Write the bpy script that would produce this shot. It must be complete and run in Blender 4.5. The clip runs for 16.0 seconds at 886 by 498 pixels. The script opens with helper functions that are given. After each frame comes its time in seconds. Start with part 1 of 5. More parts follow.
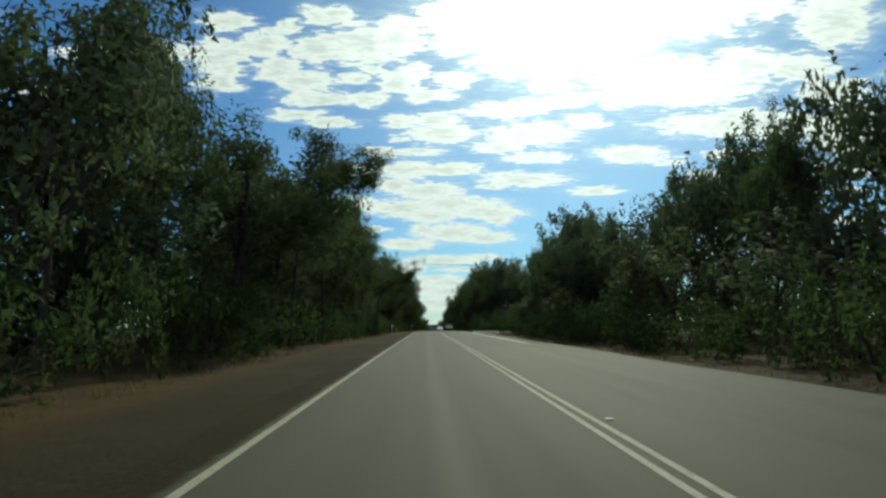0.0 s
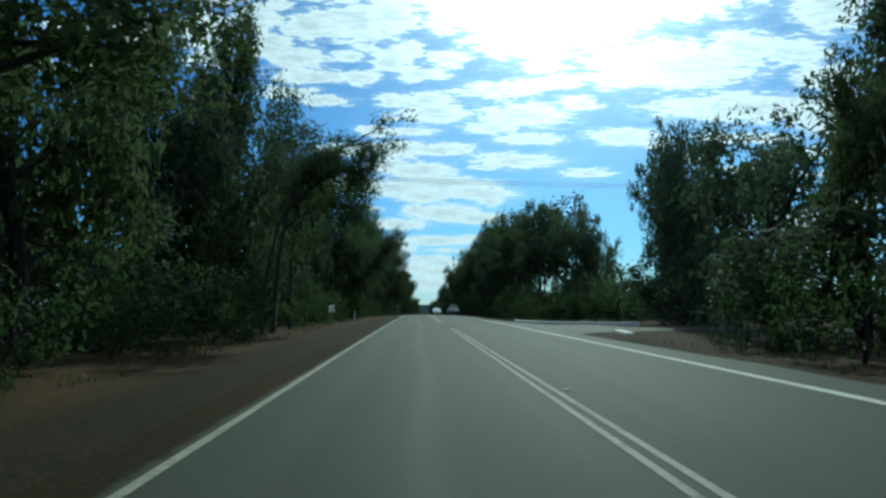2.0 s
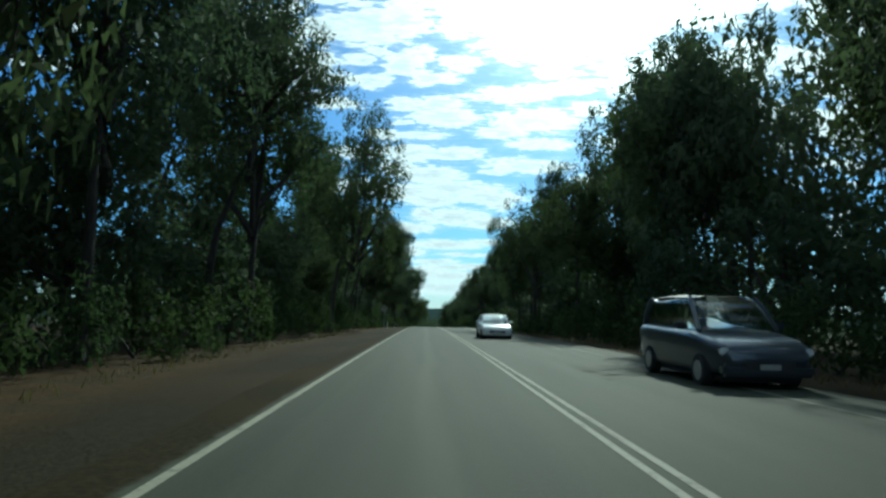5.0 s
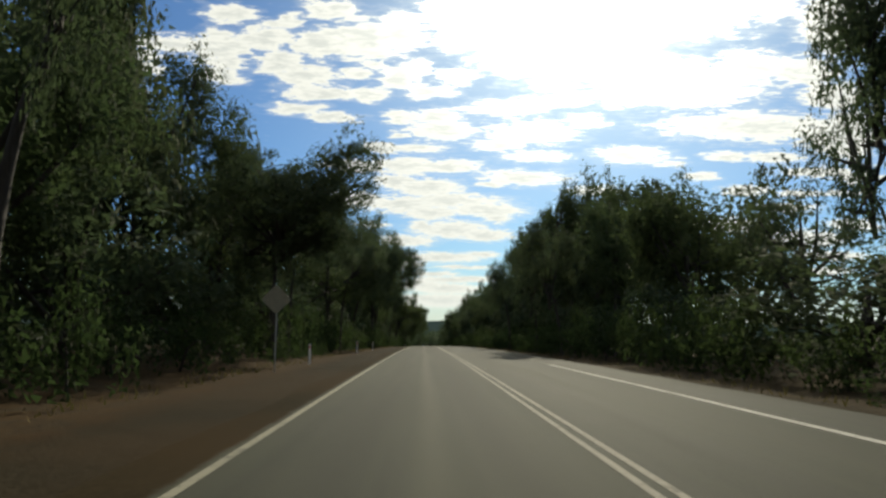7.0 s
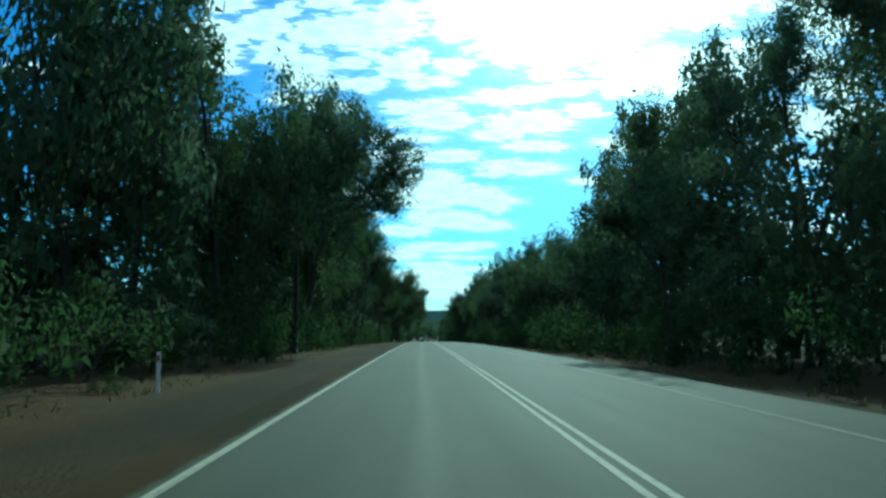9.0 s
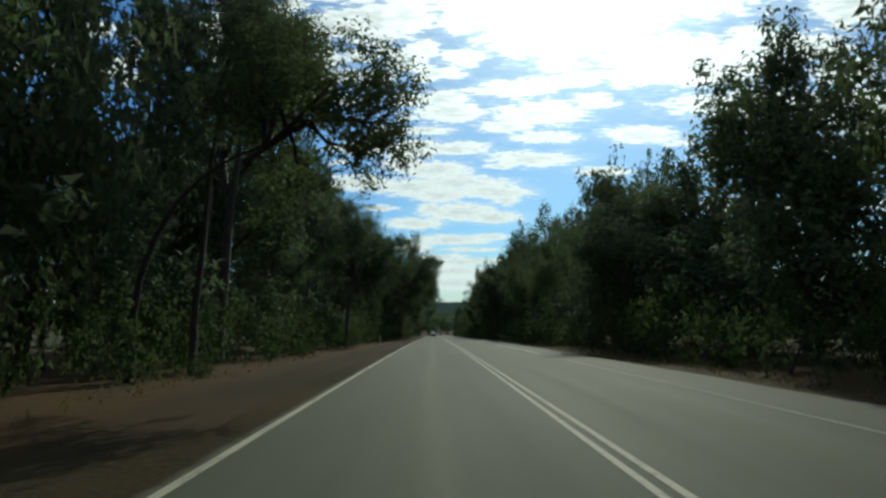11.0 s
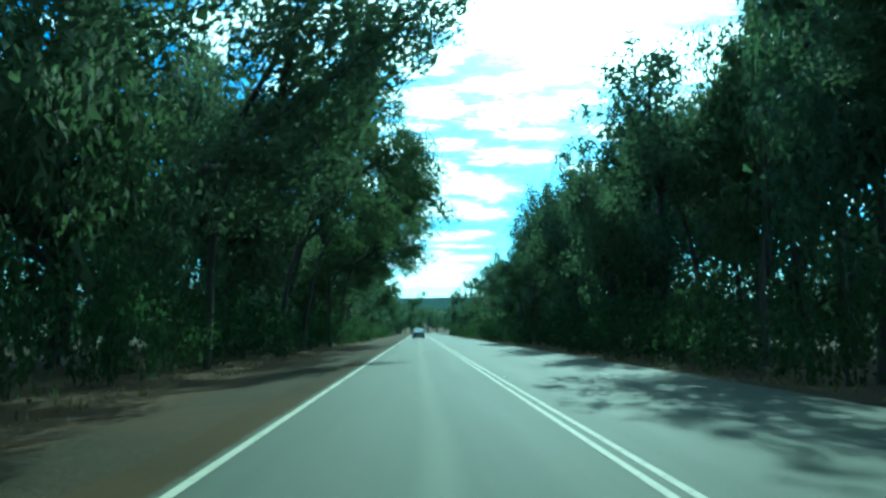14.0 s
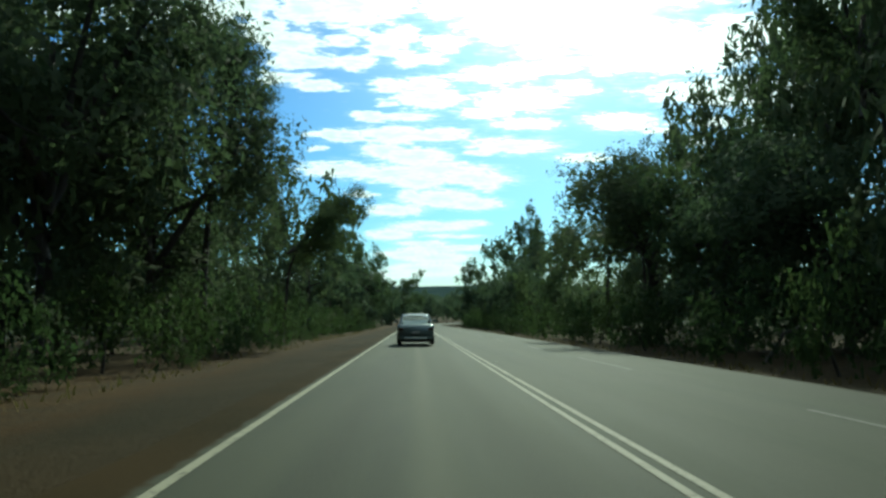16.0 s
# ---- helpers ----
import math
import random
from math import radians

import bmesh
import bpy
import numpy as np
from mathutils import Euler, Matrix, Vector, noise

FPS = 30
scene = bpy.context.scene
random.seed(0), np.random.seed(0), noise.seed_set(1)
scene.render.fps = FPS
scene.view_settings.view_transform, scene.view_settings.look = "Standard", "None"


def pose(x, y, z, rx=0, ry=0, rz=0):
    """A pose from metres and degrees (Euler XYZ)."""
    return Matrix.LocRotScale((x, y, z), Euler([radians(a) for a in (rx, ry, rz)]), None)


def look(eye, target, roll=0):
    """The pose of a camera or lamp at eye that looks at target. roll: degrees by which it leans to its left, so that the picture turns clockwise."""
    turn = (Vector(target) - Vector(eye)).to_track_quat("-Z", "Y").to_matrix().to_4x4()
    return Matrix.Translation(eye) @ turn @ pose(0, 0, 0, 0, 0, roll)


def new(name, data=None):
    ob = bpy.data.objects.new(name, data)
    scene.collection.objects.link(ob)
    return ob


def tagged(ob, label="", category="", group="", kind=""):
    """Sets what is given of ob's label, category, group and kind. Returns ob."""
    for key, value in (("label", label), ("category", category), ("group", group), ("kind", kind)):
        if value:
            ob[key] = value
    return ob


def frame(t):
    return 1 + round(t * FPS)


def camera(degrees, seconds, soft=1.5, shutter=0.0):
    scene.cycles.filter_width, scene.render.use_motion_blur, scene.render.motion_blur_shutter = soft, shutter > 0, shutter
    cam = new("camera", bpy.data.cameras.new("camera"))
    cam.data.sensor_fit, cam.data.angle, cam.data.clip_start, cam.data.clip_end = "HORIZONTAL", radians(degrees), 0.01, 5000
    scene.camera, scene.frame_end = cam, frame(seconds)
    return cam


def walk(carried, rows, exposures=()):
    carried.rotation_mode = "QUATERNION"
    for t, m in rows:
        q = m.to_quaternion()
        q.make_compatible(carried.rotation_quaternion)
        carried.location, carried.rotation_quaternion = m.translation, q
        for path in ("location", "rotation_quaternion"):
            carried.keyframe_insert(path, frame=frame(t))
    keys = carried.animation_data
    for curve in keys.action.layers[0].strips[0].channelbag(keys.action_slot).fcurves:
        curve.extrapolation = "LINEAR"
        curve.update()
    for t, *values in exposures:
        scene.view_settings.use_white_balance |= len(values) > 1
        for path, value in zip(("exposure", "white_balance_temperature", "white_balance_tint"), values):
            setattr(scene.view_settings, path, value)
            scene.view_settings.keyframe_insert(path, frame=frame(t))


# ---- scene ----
cam = camera(65.0, 16.0, soft=2.7)
# seconds, x, y, z, tilt, lean, turn
PATH = [
    (0, -0.104, 0.00, 1.250, 6.04, 0.55, -1.37),
    (0.5, -0.094, 17.67, 1.241, 6.18, 0.52, -1.79),
    (1, -0.076, 35.33, 1.219, 5.91, 0.36, -1.56),
    (1.5, -0.038, 53.00, 1.183, 5.84, 0.44, -1.81),
    (2, -0.001, 70.67, 1.131, 4.42, -0.00, -2.12),
    (2.5, 0.005, 88.33, 1.064, 5.31, 0.00, -1.36),
    (3, -0.003, 106.00, 0.979, 5.25, -0.38, -1.13),
    (3.5, -0.006, 123.67, 0.877, 5.75, -0.81, -1.60),
    (4, -0.009, 141.34, 0.753, 5.03, -1.05, -1.49),
    (6.5, -0.043, 229.67, -0.332, 4.67, -0.63, -1.56),
    (7, -0.021, 247.34, -0.660, 5.78, -0.47, -1.59),
    (7.5, -0.004, 265.00, -1.034, 5.75, -0.37, -1.32),
    (8, 0.019, 282.67, -1.456, 5.54, -0.18, -1.50),
    (8.5, 0.050, 300.34, -1.923, 4.92, -0.26, -1.51),
    (9, 0.072, 318.01, -2.433, 4.98, -0.37, -1.74),
    (11.5, 0.116, 406.34, -5.486, 3.93, 0.12, -0.71),
    (12, 0.090, 424.01, -6.194, 3.59, 0.06, -1.20),
    (12.5, 0.060, 441.67, -6.934, 4.54, 0.45, -1.67),
    (13, 0.020, 459.34, -7.704, 4.67, 0.16, -2.54),
    (13.5, -0.034, 477.01, -8.494, 4.36, 0.35, -2.18),
    (14, -0.066, 494.68, -9.290, 4.07, 0.19, -2.05),
    (14.5, -0.068, 512.34, -10.091, 4.59, 0.05, -1.78),
    (15, -0.075, 530.01, -10.896, 3.81, 0.19, -2.08),
    (15.5, -0.089, 547.68, -11.706, 3.95, 0.22, -2.09),
    (16, -0.094, 565.34, -12.519, 3.24, 0.22, -2.42),
]
# seconds, stops, kelvin, tint
EXPOSURES = [
    (0, 0.00, 6750, -13),
    (0.5, -0.02, 6600, -18),
    (1, 0.00, 5400, -25),
    (1.5, -0.05, 6800, -12),
    (2, -0.05, 5300, -20),
    (2.5, -0.12, 5600, -25),
    (3, 0.00, 5850, -17),
    (3.5, -0.15, 7300, 2),
    (4, 0.22, 5700, -6),
    (6.5, 0.15, 5500, -23),
    (7, 0.15, 7400, 2),
    (7.5, -0.25, 5800, -12),
    (8, 0.12, 6500, -6),
    (8.5, 0.18, 6250, -3),
    (9, 0.50, 4700, -38),
    (11.5, -0.05, 6600, -5),
    (12, 0.32, 5250, -28),
    (12.5, 0.32, 5150, -33),
    (13, 0.50, 5000, -36),
    (13.5, 1.05, 4250, -53),
    (14, 1.50, 4350, -47),
    (14.5, 1.42, 4950, -27),
    (15, 1.10, 5000, -42),
    (15.5, 1.05, 4800, -43),
    (16, 0.50, 6150, -23),
]
SUN_POWER, SKY_POWER = 3.0, 1.0
SKY_TINT, CLOUD_AT = (0.029, 0.050, 0.081), (3.1, 7.7, 0.0)
walk(cam, [(t, pose(x, y, z, 90 + p, r, w)) for t, x, y, z, p, r, w in PATH], EXPOSURES)

# ---- the land's shape ----
FALL_AT = np.array([0.0, 70.7, 141.3, 229.7, 282.7, 318.0, 406.3, 459.3, 655.2, 842.4, 1053.0])
FALL = np.array([0, .33, .73, 1.71, 2.52, 3.0, 3.9, 4.47, 4.63, 4.63, 0]) / 100
_py = np.arange(-400, 5000, 1.0)
_g = -np.interp(_py, FALL_AT, FALL)
_g = np.convolve(np.pad(_g, 20, "edge"), np.ones(41) / 41, "valid")
_pz = np.cumsum(_g)
_pz -= np.interp(0, _py, _pz)


def road_z(y):
    """Height of the road's surface."""
    return float(np.interp(y, _py, _pz))


def bend(y):
    """The road's swing to the right far down the hill."""
    return max(0.0, y - 750) ** 2 / 820 if y < 1050 else 109.8 + (y - 1050) * 0.732


# ---- world, sun ----
SUN_EL, SUN_AZ = radians(28.5), radians(13.5)
sun_way = Vector((math.sin(SUN_AZ) * math.cos(SUN_EL), math.cos(SUN_AZ) * math.cos(SUN_EL), math.sin(SUN_EL)))
world = bpy.data.worlds.new("sky")
scene.world = world
world.use_nodes = True


class Nodes:
    """Short hand for building a node tree."""

    def __init__(self, tree):
        self.t = tree
        tree.nodes.clear()

    def add(self, kind, ins=None):
        n = self.t.nodes.new(kind)
        for k, v in (ins or {}).items():
            if isinstance(v, bpy.types.NodeSocket):
                self.t.links.new(v, n.inputs[k])
            else:
                n.inputs[k].default_value = v
        return n

    def math(self, op, a, b=0.0, c=0.0):
        n = self.add("ShaderNodeMath", {0: a, 1: b, 2: c})
        n.operation = op
        return n.outputs[0]

    def vector(self, op, ins):
        n = self.add("ShaderNodeVectorMath", ins)
        n.operation = op
        return n.outputs["Value"] if op == "DOT_PRODUCT" else n.outputs[0]

    def ramp(self, f, a, b, lo=0.0, hi=1.0):
        n = self.add("ShaderNodeMapRange", {0: f, 1: a, 2: b, 3: lo, 4: hi})
        n.interpolation_type = "SMOOTHSTEP"
        return n.outputs[0]

    def mix(self, f, a, b, blend="MIX"):
        n = self.add("ShaderNodeMix")
        n.data_type, n.blend_type = "RGBA", blend
        for i, v in ((0, f), (6, a), (7, b)):
            if isinstance(v, bpy.types.NodeSocket):
                self.t.links.new(v, n.inputs[i])
            else:
                n.inputs[i].default_value = v if i == 0 else (*v, 1) if len(v) == 3 else v
        return n.outputs[2]

    def noise(self, vec, scale, detail=3.0, rough=0.55, dist=0.0):
        return self.add("ShaderNodeTexNoise", {"Vector": vec, "Scale": scale, "Detail": detail, "Roughness": rough, "Distortion": dist}).outputs[0]


# puffs of the cloud layer ahead: side and rise per unit ahead, half-width, half-height
HORIZON_CLOUDS = (
    (0.028, 0.027, 0.049, 0.0097),
    (0.032, 0.044, 0.049, 0.0073),
    (0.069, 0.060, 0.033, 0.0033),
    (0.012, 0.065, 0.034, 0.0033),
    (0.056, 0.075, 0.041, 0.0025),
    (0.593, 0.076, 0.033, 0.0050),
    (0.027, 0.089, 0.053, 0.0066),
    (0.082, 0.094, 0.023, 0.0041),
    (0.594, 0.098, 0.048, 0.0066),
    (0.561, 0.122, 0.057, 0.0108),
    (0.086, 0.122, 0.039, 0.0083),
    (0.039, 0.130, 0.053, 0.0116),
    (0.497, 0.133, 0.033, 0.0067),
    (-0.003, 0.134, 0.018, 0.0074),
    (0.445, 0.141, 0.057, 0.0092),
    (0.638, 0.144, 0.040, 0.0084),
    (0.105, 0.148, 0.021, 0.0066),
    (0.008, 0.154, 0.039, 0.0100),
    (0.090, 0.159, 0.051, 0.0092),
    (0.530, 0.168, 0.042, 0.0067),
    (0.039, 0.173, 0.070, 0.0092),
)
LOW_CLOUDS = (
    (0.556, 0.189, 0.034, 0.0042),
    (0.623, 0.190, 0.032, 0.0042),
    (0.247, 0.190, 0.037, 0.0059),
    (0.005, 0.191, 0.048, 0.0125),
    (0.474, 0.193, 0.034, 0.0059),
    (0.096, 0.197, 0.018, 0.0042),
    (-0.044, 0.200, 0.031, 0.0100),
    (0.146, 0.208, 0.060, 0.0101),
    (0.407, 0.213, 0.025, 0.0051),
    (0.641, 0.215, 0.034, 0.0076),
    (-0.098, 0.220, 0.027, 0.0084),
    (-0.028, 0.223, 0.048, 0.0118),
    (0.034, 0.223, 0.048, 0.0101),
    (0.583, 0.223, 0.057, 0.0068),
    (0.360, 0.233, 0.025, 0.0051),
    (0.163, 0.240, 0.048, 0.0076),
    (0.520, 0.244, 0.042, 0.0077),
    (0.302, 0.244, 0.049, 0.0119),
    (0.449, 0.245, 0.034, 0.0059),
    (-0.059, 0.248, 0.020, 0.0068),
    (-0.020, 0.249, 0.046, 0.0068),
)
MID_CLOUDS = (
    (0.108, 0.256, 0.046, 0.0076),
    (-0.039, 0.271, 0.012, 0.0059),
    (0.154, 0.275, 0.063, 0.0171),
    (0.619, 0.275, 0.060, 0.0223),
    (0.027, 0.277, 0.046, 0.0145),
    (0.633, 0.277, 0.047, 0.0364),
    (0.484, 0.290, 0.127, 0.0206),
    (0.237, 0.293, 0.029, 0.0120),
    (-0.137, 0.295, 0.035, 0.0059),
    (-0.036, 0.295, 0.022, 0.0102),
    (0.012, 0.299, 0.038, 0.0094),
    (-0.187, 0.306, 0.037, 0.0094),
    (0.072, 0.308, 0.023, 0.0077),
    (0.125, 0.313, 0.050, 0.0129),
    (-0.444, 0.315, 0.018, 0.0042),
    (0.175, 0.323, 0.038, 0.0103),
    (-0.428, 0.324, 0.023, 0.0084),
    (0.215, 0.328, 0.025, 0.0112),
    (-0.084, 0.330, 0.025, 0.0120),
    (-0.151, 0.331, 0.060, 0.0111),
    (0.294, 0.333, 0.051, 0.0156),
)
HIGH_CLOUDS = (
    (0.003, 0.336, 0.035, 0.0112),
    (0.619, 0.340, 0.052, 0.0193),
    (-0.465, 0.342, 0.029, 0.0126),
    (-0.548, 0.345, 0.034, 0.0093),
    (-0.595, 0.347, 0.023, 0.0059),
    (0.192, 0.349, 0.034, 0.0078),
    (-0.039, 0.354, 0.030, 0.0173),
    (-0.300, 0.355, 0.033, 0.0137),
    (0.383, 0.356, 0.120, 0.0350),
    (-0.176, 0.356, 0.041, 0.0163),
    (0.046, 0.359, 0.027, 0.0130),
    (-0.110, 0.362, 0.023, 0.0078),
    (-0.401, 0.362, 0.018, 0.0093),
    (-0.010, 0.371, 0.022, 0.0139),
    (-0.077, 0.373, 0.017, 0.0069),
    (-0.214, 0.374, 0.033, 0.0172),
    (0.564, 0.376, 0.052, 0.0211),
    (-0.418, 0.380, 0.024, 0.0068),
    (0.487, 0.383, 0.052, 0.0246),
    (-0.302, 0.394, 0.037, 0.0303),
    (0.162, 0.397, 0.089, 0.0368),
)
TOP_CLOUDS = (
    (-0.501, 0.400, 0.039, 0.0128),
    (-0.382, 0.401, 0.062, 0.0128),
    (-0.157, 0.403, 0.033, 0.0191),
    (-0.237, 0.412, 0.037, 0.0226),
    (-0.091, 0.415, 0.044, 0.0314),
    (0.036, 0.415, 0.030, 0.0175),
    (-0.130, 0.420, 0.032, 0.0174),
    (-0.039, 0.422, 0.035, 0.0333),
    (0.256, 0.430, 0.077, 0.0442),
    (-0.200, 0.440, 0.020, 0.0140),
    (0.094, 0.447, 0.094, 0.0371),
    (0.619, 0.448, 0.052, 0.0403),
    (-0.288, 0.449, 0.033, 0.0122),
    (0.018, 0.459, 0.034, 0.0221),
    (0.368, 0.459, 0.112, 0.0356),
    (-0.142, 0.461, 0.038, 0.0158),
    (0.490, 0.480, 0.078, 0.0269),
)
BAND_CLOUDS = (
    (-0.107, 0.172, 0.050, 0.0107),
    (-0.034, 0.166, 0.049, 0.0115),
    (-0.026, 0.113, 0.037, 0.0082),
    (-0.034, 0.078, 0.032, 0.0073),
    (-0.010, 0.049, 0.041, 0.0057),
    (0.003, 0.029, 0.037, 0.0065),
    (-0.124, 0.223, 0.029, 0.0050),
    (-0.067, 0.252, 0.023, 0.0050),
    (-0.140, 0.203, 0.013, 0.0033),
    (-0.075, 0.135, 0.024, 0.0041),
    (0.039, 0.057, 0.057, 0.0041),
    (-0.034, 0.019, 0.032, 0.0049),
)


def build_sky():
    n = Nodes(world.node_tree)
    way = n.add("ShaderNodeTexCoord").outputs["Generated"]
    sky = n.add("ShaderNodeTexSky")
    sky.sky_type, sky.sun_disc, sky.sun_elevation, sky.sun_rotation = "NISHITA", False, SUN_EL, SUN_AZ
    sky.air_density, sky.dust_density, sky.ozone_density = 1.0, 0.6, 2.5
    blue = n.mix(1.0, sky.outputs[0], SKY_TINT, "MULTIPLY")
    sep = n.add("ShaderNodeSeparateXYZ", {0: way})
    up = n.math("MAXIMUM", sep.outputs[2], 0.0)
    k = n.math("ADD", up, 0.045)
    px, py = n.math("DIVIDE", sep.outputs[0], k), n.math("DIVIDE", sep.outputs[1], k)
    flat = n.add("ShaderNodeCombineXYZ", {0: n.math("ADD", px, CLOUD_AT[0]), 1: n.math("ADD", py, CLOUD_AT[1]), 2: CLOUD_AT[2]}).outputs[0]
    cells = n.noise(flat, 3.1, 4.0, 0.45, 0.1)
    fine = n.noise(flat, 9.0, 4.0, 0.6, 0.15)
    body = n.math("ADD", n.math("MULTIPLY", cells, 0.72), n.math("MULTIPLY", fine, 0.28))
    dot = n.vector("DOT_PRODUCT", {0: way, 1: sun_way})
    # all round: a broken layer; ahead: the puffs as they stand
    body = n.math("MULTIPLY", n.math("SUBTRACT", body, 0.515), 6.0)
    ahead = n.math("MAXIMUM", sep.outputs[1], 0.05)
    u, v = n.math("DIVIDE", sep.outputs[0], ahead), n.math("DIVIDE", sep.outputs[2], ahead)
    # the same grain all over the layer, flattened towards the horizon
    lie = n.math("DIVIDE", 1.0, n.math("ADD", n.math("MAXIMUM", v, 0.0), 0.09))
    grain_at = n.add("ShaderNodeCombineXYZ", {0: n.math("MULTIPLY", u, lie), 1: n.math("MULTIPLY", lie, 2.2)}).outputs[0]
    ragged = n.add("ShaderNodeTexNoise", {"Vector": grain_at, "Scale": 7.0, "Detail": 5.0, "Roughness": 0.62}).outputs[1]
    shift = n.add("ShaderNodeSeparateXYZ", {0: ragged})
    far = n.math("ADD", n.math("MAXIMUM", v, 0.0), 0.10)
    uw = n.math("ADD", u, n.math("MULTIPLY", n.math("SUBTRACT", shift.outputs[0], 0.5), n.math("MULTIPLY", far, 0.16)))
    vw = n.math("ADD", v, n.math("MULTIPLY", n.math("SUBTRACT", shift.outputs[1], 0.5), n.math("MULTIPLY", far, 0.075)))
    near = 3.0
    for pu, pv, a, b in HORIZON_CLOUDS + BAND_CLOUDS + LOW_CLOUDS + MID_CLOUDS + HIGH_CLOUDS + TOP_CLOUDS:
        spot = n.add("ShaderNodeCombineXYZ", {0: uw, 1: vw, 2: near}).outputs[0]
        m = n.add("ShaderNodeMapping", {0: spot, 1: (pu, pv, 0.0), 3: (a, b, 1e6)})
        m.vector_type = "TEXTURE"
        d = n.add("ShaderNodeVectorMath", {0: m.outputs[0]})
        d.operation = "LENGTH"
        near = n.math("SMOOTH_MIN", near, d.outputs["Value"], 0.12)
    # crumbling rims and small scraps between the puffs
    crumbs = n.noise(grain_at, 17.0, 5.0, 0.65, 0.3)
    field = n.math("SUBTRACT", 1.20, n.math("MINIMUM", near, 1.9))
    field = n.math("ADD", field, n.math("MULTIPLY", n.math("SUBTRACT", crumbs, 0.52), 2.1))
    inside = n.math("MULTIPLY", n.ramp(n.math("ABSOLUTE", n.math("SUBTRACT", u, 0.03)), 0.58, 0.72, 1.0, 0.0), n.ramp(v, 0.46, 0.60, 1.0, 0.0))
    inside = n.math("MULTIPLY", inside, n.ramp(sep.outputs[1], 0.1, 0.3))
    field = n.math("ADD", n.math("MULTIPLY", field, inside), n.math("MULTIPLY", body, n.math("SUBTRACT", 1.0, inside)))
    thin = n.ramp(n.math("ADD", field, n.math("MULTIPLY", n.math("SUBTRACT", fine, 0.5), 0.9)), -0.55, 0.0, 0.0, 0.16)
    cover = n.math("MAXIMUM", n.ramp(field, -0.12, 0.26), thin)
    core = n.ramp(n.math("MULTIPLY_ADD", crumbs, 1.2, n.math("MULTIPLY", field, 0.8)), 0.75, 1.6, 0.0, 0.8)
    white = n.mix(core, (0.92, 0.94, 0.97), (0.62, 0.66, 0.70))
    glow = n.math("POWER", n.math("MAXIMUM", dot, 0.0), 45.0)
    glow2 = n.math("POWER", n.math("MAXIMUM", dot, 0.0), 160.0)
    lum = n.math("MULTIPLY_ADD", glow, 1.6, 0.92)
    lum = n.math("MULTIPLY_ADD", glow2, 3.0, lum)
    white = n.vector("SCALE", {0: white, 3: lum})
    # thin bright film round the sun
    blue = n.mix(n.math("MULTIPLY", n.math("POWER", n.math("MAXIMUM", dot, 0.0), 26.0), 0.65), blue, (0.60, 0.70, 0.78))
    sky_c = n.mix(n.math("MULTIPLY", cover, 0.97), blue, white)
    haze = n.ramp(up, 0.0, 0.055, 0.45, 0.0)
    sky_c = n.mix(haze, sky_c, (0.70, 0.76, 0.82))
    veil = n.vector("SCALE", {0: (1.0, 0.98, 0.92), 3: n.math("MULTIPLY_ADD", glow2, 1.2, n.math("MULTIPLY", glow, 0.22))})
    sky_c = n.mix(1.0, sky_c, veil, "ADD")
    bg = n.add("ShaderNodeBackground", {0: sky_c, 1: SKY_POWER})
    out = n.add("ShaderNodeOutputWorld", {0: bg.outputs[0]})


build_sky()
sun = new("sun", bpy.data.lights.new("sun", "SUN"))
sun.data.energy, sun.data.angle, sun.data.color = SUN_POWER, radians(0.6), (1.0, 0.93, 0.82)
sun.matrix_world = look(sun_way * 200, (0, 0, 0))


# ---- materials ----
def material(name, rough=0.6, metal=0.0, spec=0.5):
    m = bpy.data.materials.new(name)
    m.use_nodes = True
    n = Nodes(m.node_tree)
    b = n.add("ShaderNodeBsdfPrincipled", {"Roughness": rough, "Metallic": metal, "Specular IOR Level": spec})
    n.add("ShaderNodeOutputMaterial", {0: b.outputs[0]})
    return m, n, b


def bumped(n, b, height, strength=0.4, distance=0.02):
    n.t.links.new(n.add("ShaderNodeBump", {"Strength": strength, "Distance": distance, "Height": height}).outputs[0], b.inputs["Normal"])


def paint(name, colour, rough=0.5, metal=0.0, wear=0.15, scale=9.0, coat=0.0, spec=0.5):
    """A coat of one colour with faint dirt and unevenness."""
    m, n, b = material(name, rough, metal, spec)
    at = n.add("ShaderNodeTexCoord").outputs["Object"]
    d = n.ramp(n.noise(at, scale, 5.0, 0.65), 0.35, 0.75)
    c = n.mix(n.math("MULTIPLY", d, wear), colour, tuple(v * 0.45 for v in colour))
    n.t.links.new(c, b.inputs["Base Color"])
    n.t.links.new(n.math("MULTIPLY_ADD", n.noise(at, scale * 4, 2.0), 0.15, rough - 0.07), b.inputs["Roughness"])
    b.inputs["Coat Weight"].default_value = coat
    return m


